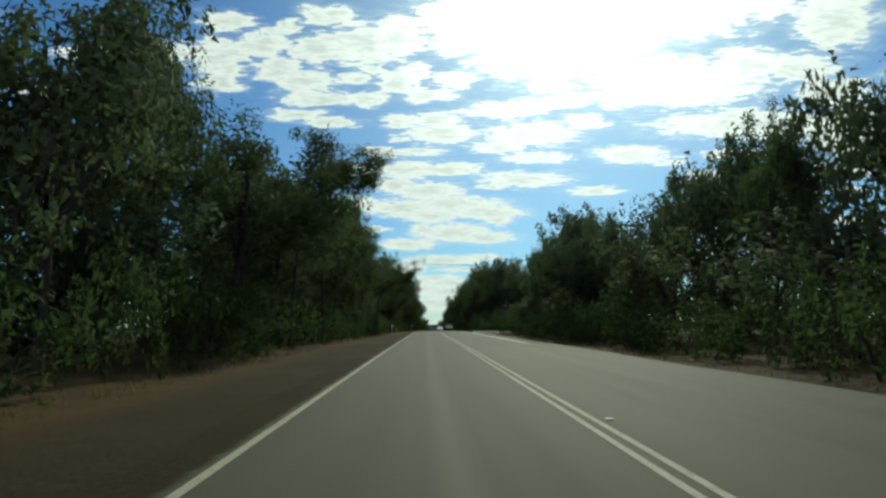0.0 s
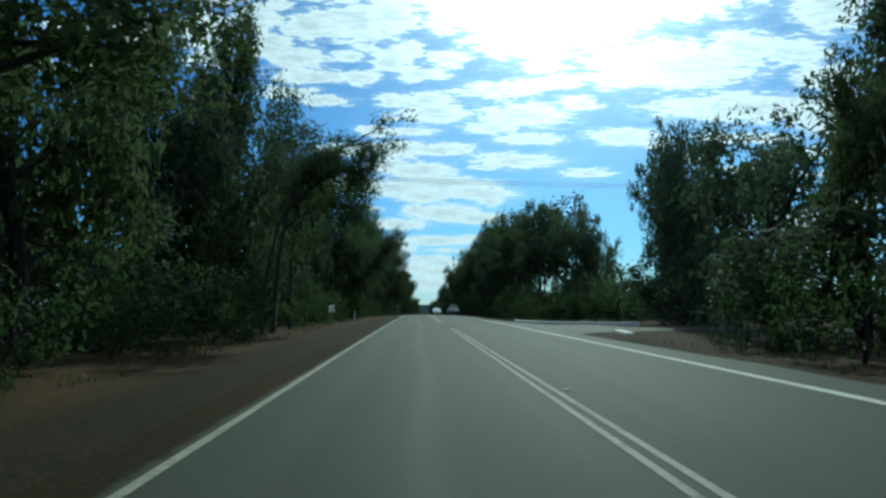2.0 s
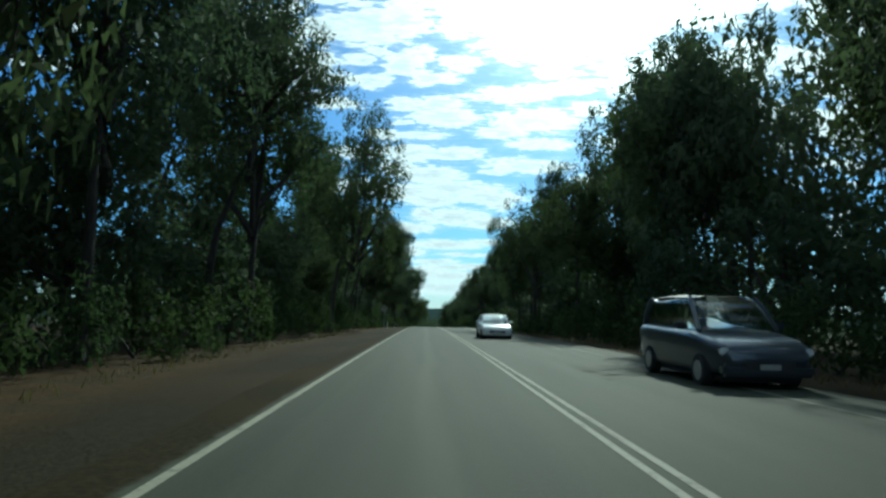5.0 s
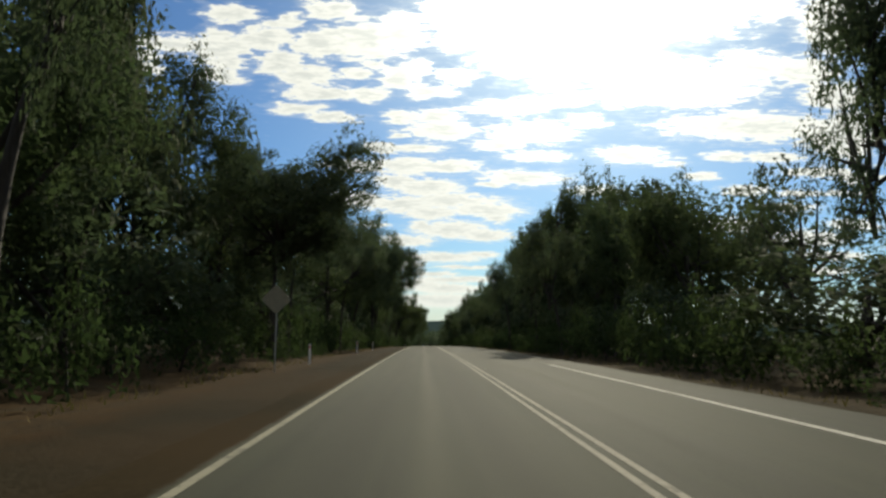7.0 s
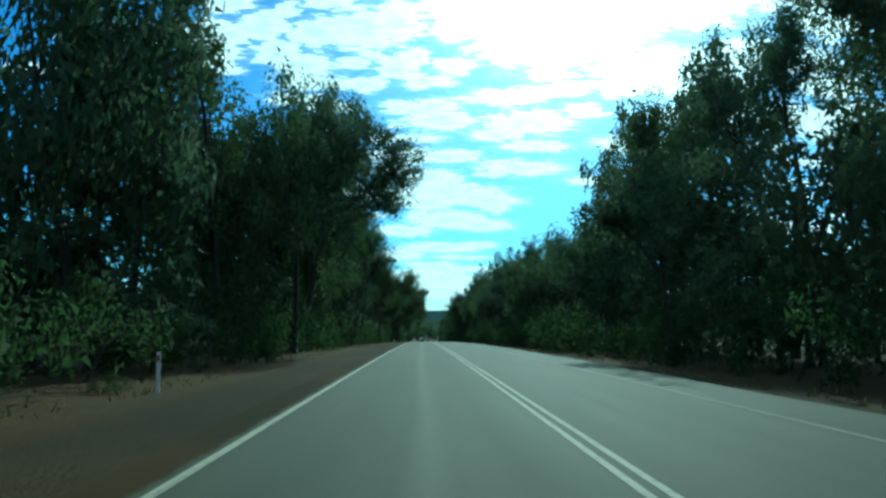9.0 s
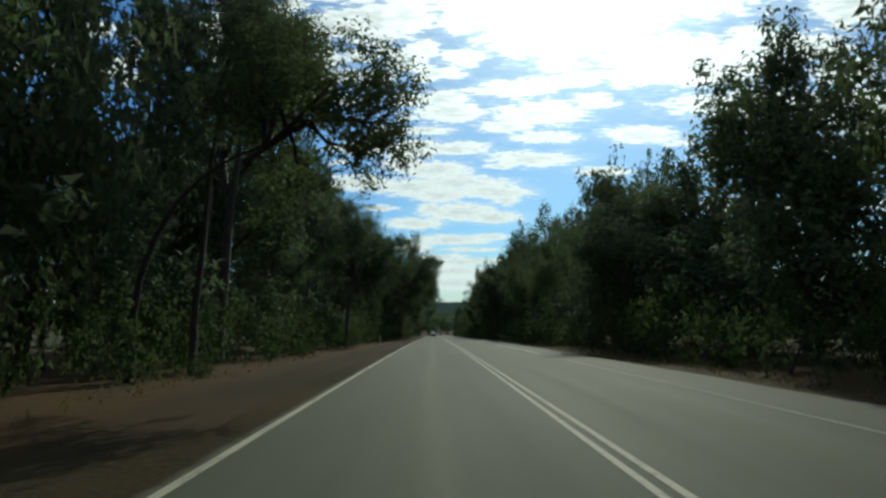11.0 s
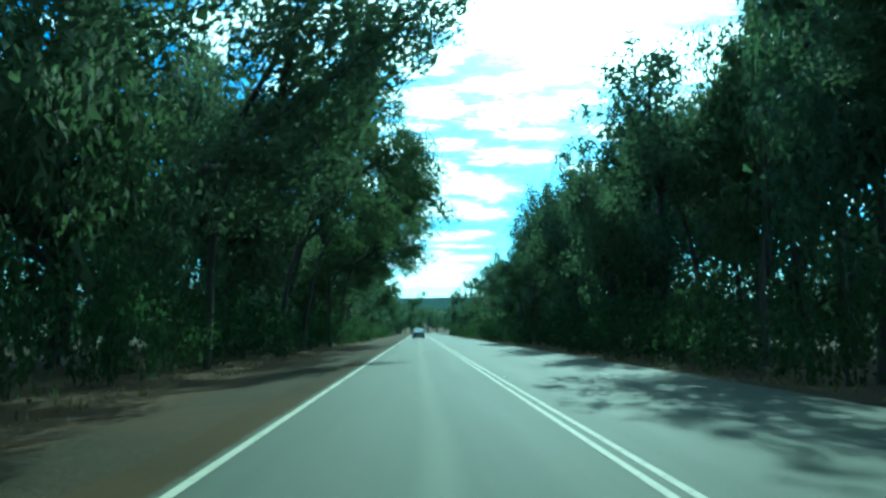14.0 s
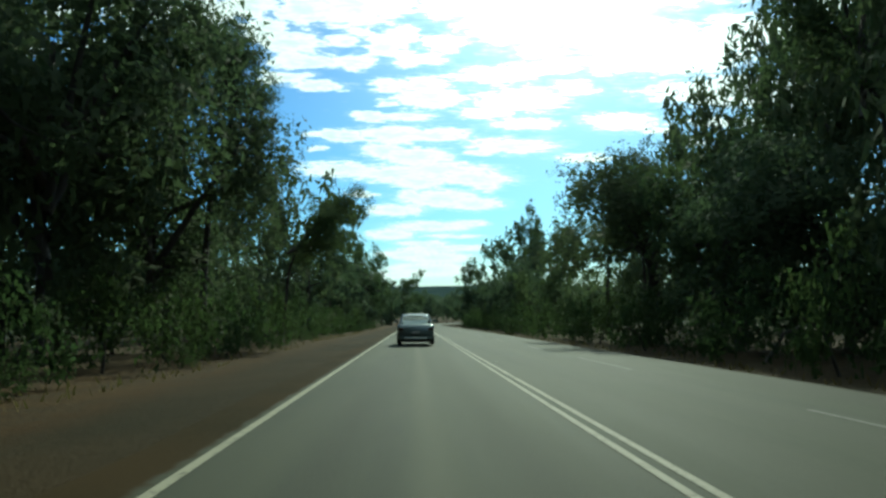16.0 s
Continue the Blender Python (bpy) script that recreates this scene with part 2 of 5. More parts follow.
def foliage(name, dark, light, shine):
    m = bpy.data.materials.new(name)
    m.use_nodes = True
    n = Nodes(m.node_tree)
    info = n.add("ShaderNodeObjectInfo").outputs["Random"]
    isle = n.add("ShaderNodeNewGeometry").outputs["Random Per Island"]
    c = n.mix(isle, dark, light)
    c = n.mix(n.ramp(info, 0.0, 1.0, 0.0, 0.5), c, (light[0] * 1.15, light[1] * 0.95, light[2] * 0.75))
    b = n.add("ShaderNodeBsdfPrincipled", {"Base Color": c, "Roughness": 0.8, "Specular IOR Level": 0.03})
    tr = n.add("ShaderNodeBsdfTranslucent", {0: n.mix(0.4, c, (0.075, 0.14, 0.045))})
    mx = n.add("ShaderNodeMixShader", {0: shine, 1: b.outputs[0], 2: tr.outputs[0]})
    n.add("ShaderNodeOutputMaterial", {0: mx.outputs[0]})
    return m


def bark_material():
    m, n, b = material("bark", 0.85)
    at = n.add("ShaderNodeTexCoord").outputs["Object"]
    st = n.add("ShaderNodeMapping", {0: at, 3: (7.0, 7.0, 0.9)}).outputs[0]
    g = n.noise(st, 2.0, 6.0, 0.65)
    big = n.noise(at, 0.7, 3.0)
    c = n.mix(n.ramp(g, 0.3, 0.7), (0.016, 0.013, 0.010), (0.050, 0.042, 0.033))
    c = n.mix(n.ramp(big, 0.52, 0.7), c, (0.044, 0.038, 0.031))
    n.t.links.new(c, b.inputs["Base Color"])
    bumped(n, b, g, 0.8, 0.03)
    return m


def asphalt_material():
    m, n, b = material("asphalt", 0.85, 0.0, 0.10)
    at = n.add("ShaderNodeTexCoord").outputs["Object"]
    sep = n.add("ShaderNodeSeparateXYZ", {0: at})
    x = sep.outputs[0]
    long = n.add("ShaderNodeMapping", {0: at, 3: (1.6, 0.045, 1.0)}).outputs[0]
    streak = n.noise(long, 1.0, 4.0, 0.6)
    grain = n.noise(at, 60.0, 3.0, 0.7)
    patch = n.noise(at, 0.35, 4.0, 0.6)
    c = n.mix(n.ramp(streak, 0.3, 0.7), (0.022, 0.026, 0.017), (0.043, 0.048, 0.032))
    c = n.mix(n.ramp(patch, 0.45, 0.75, 0.0, 0.5), c, (0.040, 0.040, 0.030))
    # wheel tracks polished by traffic and the oil line between them
    wob = n.math("MULTIPLY_ADD", n.noise(n.add("ShaderNodeMapping", {0: at, 3: (0.0, 0.05, 0.0)}).outputs[0], 1.0, 2.0), 0.5, -0.25)
    xw = n.math("ADD", x, wob)
    for mid, wide, tone, amount in ((0.10, 0.30, (0.080, 0.081, 0.058), 0.75), (-0.80, 0.55, (0.027, 0.029, 0.021), 0.65),
                                    (0.95, 0.50, (0.027, 0.029, 0.021), 0.65), (3.1, 0.5, (0.036, 0.037, 0.029), 0.5), (4.6, 0.5, (0.036, 0.037, 0.029), 0.5)):
        band = n.ramp(n.math("ABSOLUTE", n.math("SUBTRACT", xw, mid)), 0.0, wide, amount, 0.0)
        c = n.mix(band, c, tone)
    c = n.mix(n.ramp(grain, 0.35, 0.75, 0.0, 0.35), c, (0.088, 0.086, 0.064))
    # dark rubber where turning traffic crosses the centre
    along = sep.outputs[1]
    cross = n.math("MULTIPLY", n.ramp(n.math("ABSOLUTE", n.math("SUBTRACT", along, 118.0)), 5.0, 13.0, 0.75, 0.0),
                   n.ramp(n.math("ABSOLUTE", n.math("SUBTRACT", xw, 2.0)), 0.15, 0.75, 1.0, 0.0))
    c = n.mix(cross, c, (0.026, 0.027, 0.021))
    # broad uneven tones where the seal was laid in strips
    strip = n.noise(n.add("ShaderNodeMapping", {0: at, 3: (0.55, 0.012, 1.0)}).outputs[0], 1.0, 3.0, 0.6)
    c = n.mix(n.ramp(strip, 0.35, 0.65, 0.0, 0.38), c, (0.072, 0.073, 0.050))
    # pale dust carried in from the verges
    soil = n.mix(n.ramp(n.noise(at, 14.0, 5.0, 0.7), 0.3, 0.7), (0.021, 0.018, 0.010), (0.042, 0.033, 0.019))
    soil = n.mix(n.ramp(n.noise(at, 0.13, 3.0), 0.4, 0.65), soil, (0.046, 0.032, 0.017))
    ragged = n.math("MULTIPLY_ADD", n.noise(at, 2.5, 5.0, 0.7), 0.24, -0.12)
    edge = n.ramp(n.math("ADD", x, ragged), -2.02, -2.16)
    c = n.mix(edge, c, soil)
    n.t.links.new(n.math("MULTIPLY_ADD", edge, -0.09, 0.10), b.inputs["Specular IOR Level"])
    c = n.mix(n.math("MULTIPLY", n.ramp(x, 5.6, 7.0), n.ramp(patch, 0.25, 0.6, 0.25, 0.85)), c, (0.042, 0.042, 0.031))
    n.t.links.new(c, b.inputs["Base Color"])
    bumped(n, b, grain, 0.5, 0.006)
    n.t.links.new(n.math("MULTIPLY_ADD", streak, 0.12, 0.76), b.inputs["Roughness"])
    return m


def ground_material():
    m, n, b = material("ground", 1.0, 0.0, 0.05)
    at = n.add("ShaderNodeTexCoord").outputs["Object"]
    x = n.add("ShaderNodeSeparateXYZ", {0: at}).outputs[0]
    big, mid, fine = n.noise(at, 0.13, 3.0), n.noise(at, 0.9, 5.0, 0.65), n.noise(at, 14.0, 5.0, 0.7)
    gravel = n.mix(n.ramp(fine, 0.3, 0.7), (0.021, 0.018, 0.010), (0.042, 0.033, 0.019))
    gravel = n.mix(n.ramp(big, 0.4, 0.65), gravel, (0.046, 0.032, 0.017))
    litter = n.mix(n.ramp(fine, 0.3, 0.72), (0.024, 0.018, 0.012), (0.082, 0.058, 0.030))
    litter = n.mix(n.ramp(mid, 0.45, 0.7, 0.0, 0.7), litter, (0.075, 0.060, 0.028))
    side = n.math("ADD", x, n.math("MULTIPLY_ADD", mid, 2.2, -1.1))
    side = n.math("ADD", side, n.math("MULTIPLY_ADD", big, 2.0, -1.0))
    wood = n.math("MAXIMUM", n.ramp(side, -4.9, -6.2), n.ramp(side, 7.9, 9.2))
    c = n.mix(wood, gravel, litter)
    red = n.math("MULTIPLY", n.ramp(side, -4.2, -5.4), n.ramp(mid, 0.35, 0.65))
    red = n.math("MULTIPLY", red, n.ramp(side, -12.0, -8.5))
    # paddocks beyond the belt of trees
    away = n.math("MAXIMUM", n.ramp(x, -35.0, -52.0), n.ramp(x, 40.0, 58.0))
    field = n.mix(n.ramp(n.noise(at, 0.012, 4.0, 0.6), 0.35, 0.65), (0.030, 0.036, 0.018), (0.058, 0.052, 0.028))
    field = n.mix(n.ramp(n.noise(at, 0.2, 5.0, 0.7), 0.4, 0.7, 0.0, 0.6), field, (0.036, 0.036, 0.020))
    c = n.mix(away, c, field)
    c = n.mix(n.math("MULTIPLY", red, 0.55), c, (0.072, 0.037, 0.015))
    n.t.links.new(c, b.inputs["Base Color"])
    bumped(n, b, n.math("ADD", fine, n.math("MULTIPLY", mid, 2.0)), 0.8, 0.05)
    return m


def hill_material():
    """Treetops seen from far off, aerial haze painted into their bluish colour: no gloss at all."""
    m, n, b = material("far_woods", 1.0, 0.0, 0.0)
    at = n.add("ShaderNodeTexCoord").outputs["Object"]
    c = n.mix(n.ramp(n.noise(at, 0.02, 5.0, 0.7), 0.35, 0.65), (0.030, 0.048, 0.046), (0.044, 0.064, 0.060))
    n.t.links.new(c, b.inputs["Base Color"])
    return m


def line_material(name, fresh):
    m, n, b = material(name, 0.82, 0.0, 0.10)
    at = n.add("ShaderNodeTexCoord").outputs["Object"]
    worn = n.noise(at, 6.0, 6.0, 0.7)
    strip = n.noise(n.add("ShaderNodeMapping", {0: at, 3: (3.0, 0.25, 1.0)}).outputs[0], 2.0, 4.0)
    c = n.mix(n.ramp(worn, 0.50, 0.72, 0.0, 0.8), fresh, (0.10, 0.095, 0.078))
    c = n.mix(n.ramp(strip, 0.5, 0.75, 0.0, 0.5), c, (0.09, 0.088, 0.075))
    n.t.links.new(c, b.inputs["Base Color"])
    return m


M_LEAF = foliage("leaf_olive", (0.056, 0.075, 0.038), (0.090, 0.116, 0.055), 0.42)
M_LEAF2 = foliage("leaf_grey_green", (0.058, 0.075, 0.049), (0.090, 0.114, 0.070), 0.42)
M_SHRUB = foliage("leaf_shrub", (0.024, 0.036, 0.016), (0.046, 0.062, 0.026), 0.42)
M_DRY = foliage("dry_grass", (0.06, 0.045, 0.02), (0.17, 0.13, 0.06), 0.25)
M_BARK = bark_material()
M_ASPHALT, M_GROUND, M_LINE = asphalt_material(), ground_material(), line_material("road_paint", (0.29, 0.275, 0.205))
# a whiter copy of the road paint, with sun glare put into its colour
M_GLARELINE = line_material("glare_road_paint", (0.52, 0.50, 0.44))
M_OLDLINE = line_material("worn_road_paint", (0.31, 0.29, 0.235))
M_THINLINE = line_material("faded_road_paint", (0.15, 0.145, 0.115))
M_STEEL = paint("galvanised_steel", (0.42, 0.43, 0.43), 0.5, 0.7, 0.3)
M_PLATE = paint("sign_face", (0.29, 0.265, 0.19), 0.5, 0.0, 0.35, 5.0)
M_BLACK = paint("sign_black", (0.008, 0.008, 0.009), 0.95, spec=0.02)
M_WHITE = paint("sign_white", (0.78, 0.78, 0.76), 0.45, 0.0, 0.25)
M_PALE = paint("post_paint", (0.34, 0.33, 0.29), 0.7, 0.0, 0.3)
M_RED = paint("reflector_red", (0.45, 0.02, 0.02), 0.3)
M_FAINT = paint("faint_paint", (0.098, 0.096, 0.080), 0.9, 0.0, 0.9, 5.0)
M_KERB = paint("kerb_concrete", (0.74, 0.72, 0.66), 0.85, 0.0, 0.25, 3.0)
M_TIMBER = paint("weathered_timber", (0.16, 0.13, 0.10), 0.85, 0.0, 0.5, 4.0)
M_CABLE = paint("cable", (0.05, 0.05, 0.05), 0.6)
M_CERAMIC = paint("insulator", (0.35, 0.30, 0.25), 0.3)
M_SILVER = paint("car_silver", (0.115, 0.15, 0.15), 0.32, 0.55, 0.12, 3.0, 0.6)
M_GREY = paint("car_grey", (0.05, 0.06, 0.075), 0.32, 0.5, 0.12, 3.0, 0.6)
M_CARWHITE = paint("car_white", (0.72, 0.72, 0.70), 0.35, 0.0, 0.1, 3.0, 0.6)
M_TRIM = paint("black_plastic", (0.02, 0.02, 0.021), 0.6)
M_TYRE = paint("tyre", (0.018, 0.018, 0.018), 0.85)
M_RIM = paint("alloy", (0.5, 0.5, 0.52), 0.35, 0.9, 0.2)
M_TAIL = paint("tail_lamp", (0.055, 0.010, 0.010), 0.15, 0.0, 0.0, 3.0, 0.8)
M_HEAD = paint("head_lamp", (0.75, 0.77, 0.78), 0.12, 0.2, 0.0, 3.0, 0.8)
M_CARPLATE = paint("number_plate", (0.30, 0.30, 0.28), 0.45)
M_HILL = hill_material()


def car_glass():
    m, n, b = material("car_glass", 0.05, 0.0, 0.8)
    b.inputs["Base Color"].default_value = (0.78, 0.83, 0.82, 1)
    b.inputs["Transmission Weight"].default_value = 1.0
    b.inputs["IOR"].default_value = 1.06
    b.inputs["Coat Weight"].default_value = 1.0
    return m


M_GLASS = car_glass()


# ---- mesh helpers ----
def mesh_of(name, verts, faces, *mats, smooth=False):
    me = bpy.data.meshes.new(name)
    me.from_pydata([tuple(v) for v in verts], [], [tuple(f) for f in faces])
    for m in mats:
        me.materials.append(m)
    if smooth:
        me.shade_smooth()
    me.update()
    return me


def part(name, bm, mat, parent, label=""):
    me = bpy.data.meshes.new(name)
    bm.normal_update()
    bm.to_mesh(me)
    bm.free()
    me.materials.append(mat)
    ob = new(name, me)
    ob.parent = parent
    return tagged(ob, label)


def root(name, x, y, z, turn=0.0, **tags):
    ob = new(name)
    ob.empty_display_size = 0.2
    ob.matrix_world = pose(x, y, z, 0, 0, turn)
    return tagged(ob, **tags)


def box(bm, x0, y0, z0, x1, y1, z1, bevel=0.0):
    r = bmesh.ops.create_cube(bm, size=1.0, matrix=Matrix.LocRotScale(((x0 + x1) / 2, (y0 + y1) / 2, (z0 + z1) / 2), None, (x1 - x0, y1 - y0, z1 - z0)))
    if bevel:
        es = list({e for v in r["verts"] for e in v.link_edges})
        bmesh.ops.bevel(bm, geom=es, offset=bevel, segments=2, affect="EDGES")
    return bm


def cyl(bm, p, q, r0, r1=None, seg=12):
    p, q = Vector(p), Vector(q)
    d = q - p
    m = Matrix.Translation((p + q) / 2) @ d.to_track_quat("Z", "Y").to_matrix().to_4x4()
    bmesh.ops.create_cone(bm, cap_ends=True, segments=seg, radius1=r0, radius2=r0 if r1 is None else r1, depth=d.length, matrix=m)
    return bm


def tube(points, radii, seg=7):
    """Verts and faces of a tapered tube along points."""
    vs, fs = [], []
    for i, (p, r) in enumerate(zip(points, radii)):
        a, b = Vector(points[max(i - 1, 0)]), Vector(points[min(i + 1, len(points) - 1)])
        q = (b - a).to_track_quat("Z", "Y")
        for k in range(seg):
            w = 2 * math.pi * k / seg
            vs.append(Vector(p) + q @ Vector((math.cos(w) * r, math.sin(w) * r, 0)))
        if i:
            o = (i - 1) * seg
            fs += [(o + k, o + (k + 1) % seg, o + seg + (k + 1) % seg, o + seg + k) for k in range(seg)]
    n = len(points) - 1
    fs.append(tuple(range(n * seg, n * seg + seg)))
    return vs, fs


def ribbon(name, x0, x1, y0, y1, lift, mat, step=4.0, thick=0.0, wobble=0.0):
    """A strip of the road between two offsets, laid on the profile; with thick it gets sides."""
    rng = random.Random(name + str(y0))
    n = max(1, int((y1 - y0) / step))
    vs, fs = [], []
    for i in range(n + 1):
        y = y0 + (y1 - y0) * i / n
        z, c = road_z(y) + lift, bend(y)
        a, b = rng.uniform(-wobble, wobble), rng.uniform(-wobble, wobble)
        row = [(x0 + c + a, y, z), (x1 + c + b, y, z)]
        if thick:
            row = [(x0 + c + a - 0.12, y, z - thick)] + row + [(x1 + c + b + 0.12, y, z - thick)]
        w = len(row)
        vs += row
        if i:
            o = (i - 1) * w
            fs += [(o + k, o + k + 1, o + w + k + 1, o + w + k) for k in range(w - 1)]
    return mesh_of(name, vs, fs, mat)


# ---- ground and road ----
def build_ground():
    xs = [-3000, -900, -300, -120, -60, -35, -24, -16, -11, -8.5, -7, -5.8, -4.6, -3.4, -2.2, 2.5, 6.6, 7.6, 8.6, 10, 12, 15, 19, 25, 35, 60, 120, 300, 900, 3000]
    ys = list(np.arange(-380, -60, 20)) + list(np.arange(-60, 930, 3.0)) + list(np.arange(930, 1300, 12)) + [1380, 1500, 1800, 2300, 3000, 4500]
    vs, fs = [], []
    for y in ys:
        for x in xs:
            off = max(0.0, -2.9 - x, x - 7.2)
            z = road_z(y) - 0.10 - min(off, 4.0) * 0.035
            if 1 < off < 70:
                z += 0.12 * noise.noise(Vector((x * 0.25, y * 0.12, 3.0))) + 0.5 * min(1, off / 25) * noise.noise(Vector((x * 0.04, y * 0.03, 9.0)))
            vs.append((x + bend(y), y, z))
    w = len(xs)
    for i in range(len(ys) - 1):
        fs += [(i * w + k, i * w + k + 1, i * w + w + k + 1, i * w + w + k) for k in range(w - 1)]
    ob = new("ground", mesh_of("ground", vs, fs, M_GROUND, smooth=True))
    tagged(ob, "brown gravel verge and forest floor strewn with leaf litter", "ground", kind="structure")


def ground_z(x, y):
    """Height of the verge and forest floor."""
    off = max(0.0, -2.9 - x, x - 7.2)
    z = road_z(y) - 0.10 - min(off, 4.0) * 0.035
    if 1 < off < 70:
        z += 0.12 * noise.noise(Vector((x * 0.25, y * 0.12, 3.0))) + 0.5 * min(1, off / 25) * noise.noise(Vector((x * 0.04, y * 0.03, 9.0)))
    return z


build_ground()
road = tagged(new("road", ribbon("road", -2.75, 7.3, -380, 1275, 0.0, M_ASPHALT, 3.0, 0.14, 0.10)),
              "worn grey asphalt two-lane road with sealed shoulders", "road", kind="structure")
# side road that joins from the right at the junction
def build_side_road():
    """A mouth that narrows from the main road, laid on the verge with feathered edges."""
    xs = (6.95, 7.6, 8.4, 9.4, 10.8, 12.5, 15.0, 19.0, 26.0, 40.0, 60.0)
    vs, fs = [], []
    for i, x in enumerate(xs):
        f = min(1.0, (x - 6.95) / 8.0)
        near, far = 100 + 10.0 * f ** 0.55, 137 - 15.5 * f ** 0.55
        for k in range(9):
            y = near + (far - near) * k / 8
            lift = -0.10 if k in (0, 8) else 0.045
            z = road_z(y) - 0.006 if i == 0 else ground_z(x, y) + lift
            if 0 < i < 3:
                z += (road_z(y) - 0.01 - z) * (0.7, 0.35)[i - 1] * (k not in (0, 8))
            vs.append((x, y, z))
        if i:
            o = 9 * (i - 1)
            fs += [(o + k, o + 9 + k, o + 10 + k, o + 1 + k) for k in range(8)]
    tagged(new("side_road", mesh_of("side_road", vs, fs, M_ASPHALT, smooth=True)), "grey asphalt side road opening at the junction", "road", kind="structure")


build_side_road()


def marking(name, label, x0, x1, y0, y1, step=4.0, lift=0.005, mat=None, wobble=0.0):
    ob = new(name, ribbon(name, x0, x1, y0, y1, lift, mat or M_LINE, step, 0.0, wobble))
    ob.parent = road
    return tagged(ob, label)


marking("edge_line", "white edge line along the verge", -2.015, -1.910, -60, 1260)
# the double centre line breaks at the junction mouth
for a, b in ((-60, 109.0), (125.5, 1260)):
    marking("centre_line", "worn white centre line", 1.785, 1.875, a, b, mat=M_OLDLINE)
    marking("centre_line", "worn white centre line", 1.985, 2.075, a, b, mat=M_OLDLINE)
# worn line whose glare is painted in as a whiter colour
marking("edge_line", "broad worn white edge line", 5.86, 6.10, 42, 152, mat=M_GLARELINE)
marking("edge_line", "thin faded edge line", 5.84, 5.97, 152, 205, mat=M_THINLINE)
marking("edge_line", "faint start of the edge line", 5.89, 6.06, 36, 42, mat=M_FAINT)
marking("edge_line", "thin faded edge line", 5.42, 5.54, 205, 236, mat=M_THINLINE)
marking("edge_line", "white edge line of the far shoulder", 5.40, 5.56, 236, 278, mat=M_GLARELINE)
marking("edge_line", "thin faded edge line", 5.42, 5.53, 278, 424, mat=M_THINLINE)
marking("edge_line", "broad worn white edge line", 5.42, 5.62, 424, 448, mat=M_OLDLINE)
marking("edge_line", "thin faded edge line", 5.44, 5.55, 448, 480, mat=M_THINLINE)
for k in range(60):
    marking("edge_dash", "worn remnant of a white edge line", 5.10, 5.21, 486 + 12 * k, 489.5 + 12 * k + (k % 3), 2.0, mat=M_FAINT)
# raised nose of the traffic island in the side road
bm = bmesh.new()
box(bm, -0.22, -2.2, -0.2, 0.22, 2.2, 0.07, 0.04)
nose = part("island", bm, M_KERB, None)
nose.matrix_world = pose(10.7, 106.6, ground_z(10.7, 106.6) + 0.04, 0, 0, -8)
tagged(nose, "low pale concrete traffic island at the junction", "kerb", kind="structure")
# pale worn patches left by an old marking in the lane
for x0, x1, y0, y1 in ((0.35, 0.85, 61.3, 62.3), (1.05, 1.55, 61.6, 62.4), (0.45, 1.5, 64.9, 65.4), (1.0, 1.35, 68.2, 68.9), (0.9, 1.6, 57.0, 57.4)):
    marking("worn_marking", "pale remnant of an old arrow", x0, x1, y0, y1, 0.09, 0.004, M_FAINT, 0.13)

# raised markers beside the centre line
bm = bmesh.new()
box(bm, -0.05, -0.05, 0, 0.05, 0.05, 0.018, 0.006)
stud_mesh = bpy.data.meshes.new("road_stud")
bm.to_mesh(stud_mesh)
bm.free()
stud_mesh.materials.append(M_PALE)
for k in range(27):
    y = 9 + 24 * k
    if not 104 < y < 127:
        ob = new("road_stud", stud_mesh)
        ob.location = (2.22, y, road_z(y) + 0.001)
        ob.parent = road


def build_kerb():
    """The raised kerb that rounds the far corner of the junction."""
    pts = []
    for k in range(15):
        a = k / 14
        pts.append((8.8 + 8.0 * a ** 2.2, 123.0 + 10.4 * (1 - a) ** 2.6))
    bm = bmesh.new()
    rows = []
    for i, (x, y) in enumerate(pts):
        q, p = pts[min(i + 1, 14)], pts[max(i - 1, 0)]
        d = Vector((q[0] - p[0], q[1] - p[1], 0)).normalized()
        nrm = Vector((-d.y, d.x, 0))
        z = road_z(y)
        sec = ((-0.08, -0.25), (-0.07, 0.02), (-0.04, 0.045), (0.16, 0.055), (0.20, 0.04), (0.22, -0.25))
        rows.append([bm.verts.new(Vector((x, y, z + h)) + nrm * s * 1.1) for s, h in sec])
    for r, s in zip(rows, rows[1:]):
        for k in range(5):
            bm.faces.new((r[k], r[k + 1], s[k + 1], s[k]))
    bmesh.ops.recalc_face_normals(bm, faces=bm.faces)
    ob = part("kerb", bm, M_KERB, None)
    tagged(ob, "pale concrete kerb rounding the junction corner", "kerb", kind="structure")


build_kerb()


def build_hill():
    rng = random.Random(5)
    vs, fs = [], []
    for i in range(121):
        x = -2400 + 45 * i
        h = 5 + 9 * (noise.noise(Vector((x * 0.0016, 1.0, 0))) + 0.3) + 2.0 * noise.noise(Vector((x * 0.011, 4.0, 0))) + rng.uniform(0, 1.0)
        vs += [(x, 1560, -38), (x, 1750, -27), (x, 2300, -27 + max(6, 8 + h * 0.5)), (x, 2750, -27 + max(8, 12 + h)), (x, 3200, -44)]
        if i:
            o = 5 * (i - 1)
            fs += [(o + k, o + 5 + k, o + 6 + k, o + 1 + k) for k in range(4)]
    tagged(new("backdrop", mesh_of("backdrop", vs, fs, M_HILL, smooth=True)), "distant low wooded hill under the sky", "hill", kind="structure")


build_hill()


# ---- trees ----
def unit(v):
    return v / (np.linalg.norm(v, axis=1)[:, None] + 1e-9)


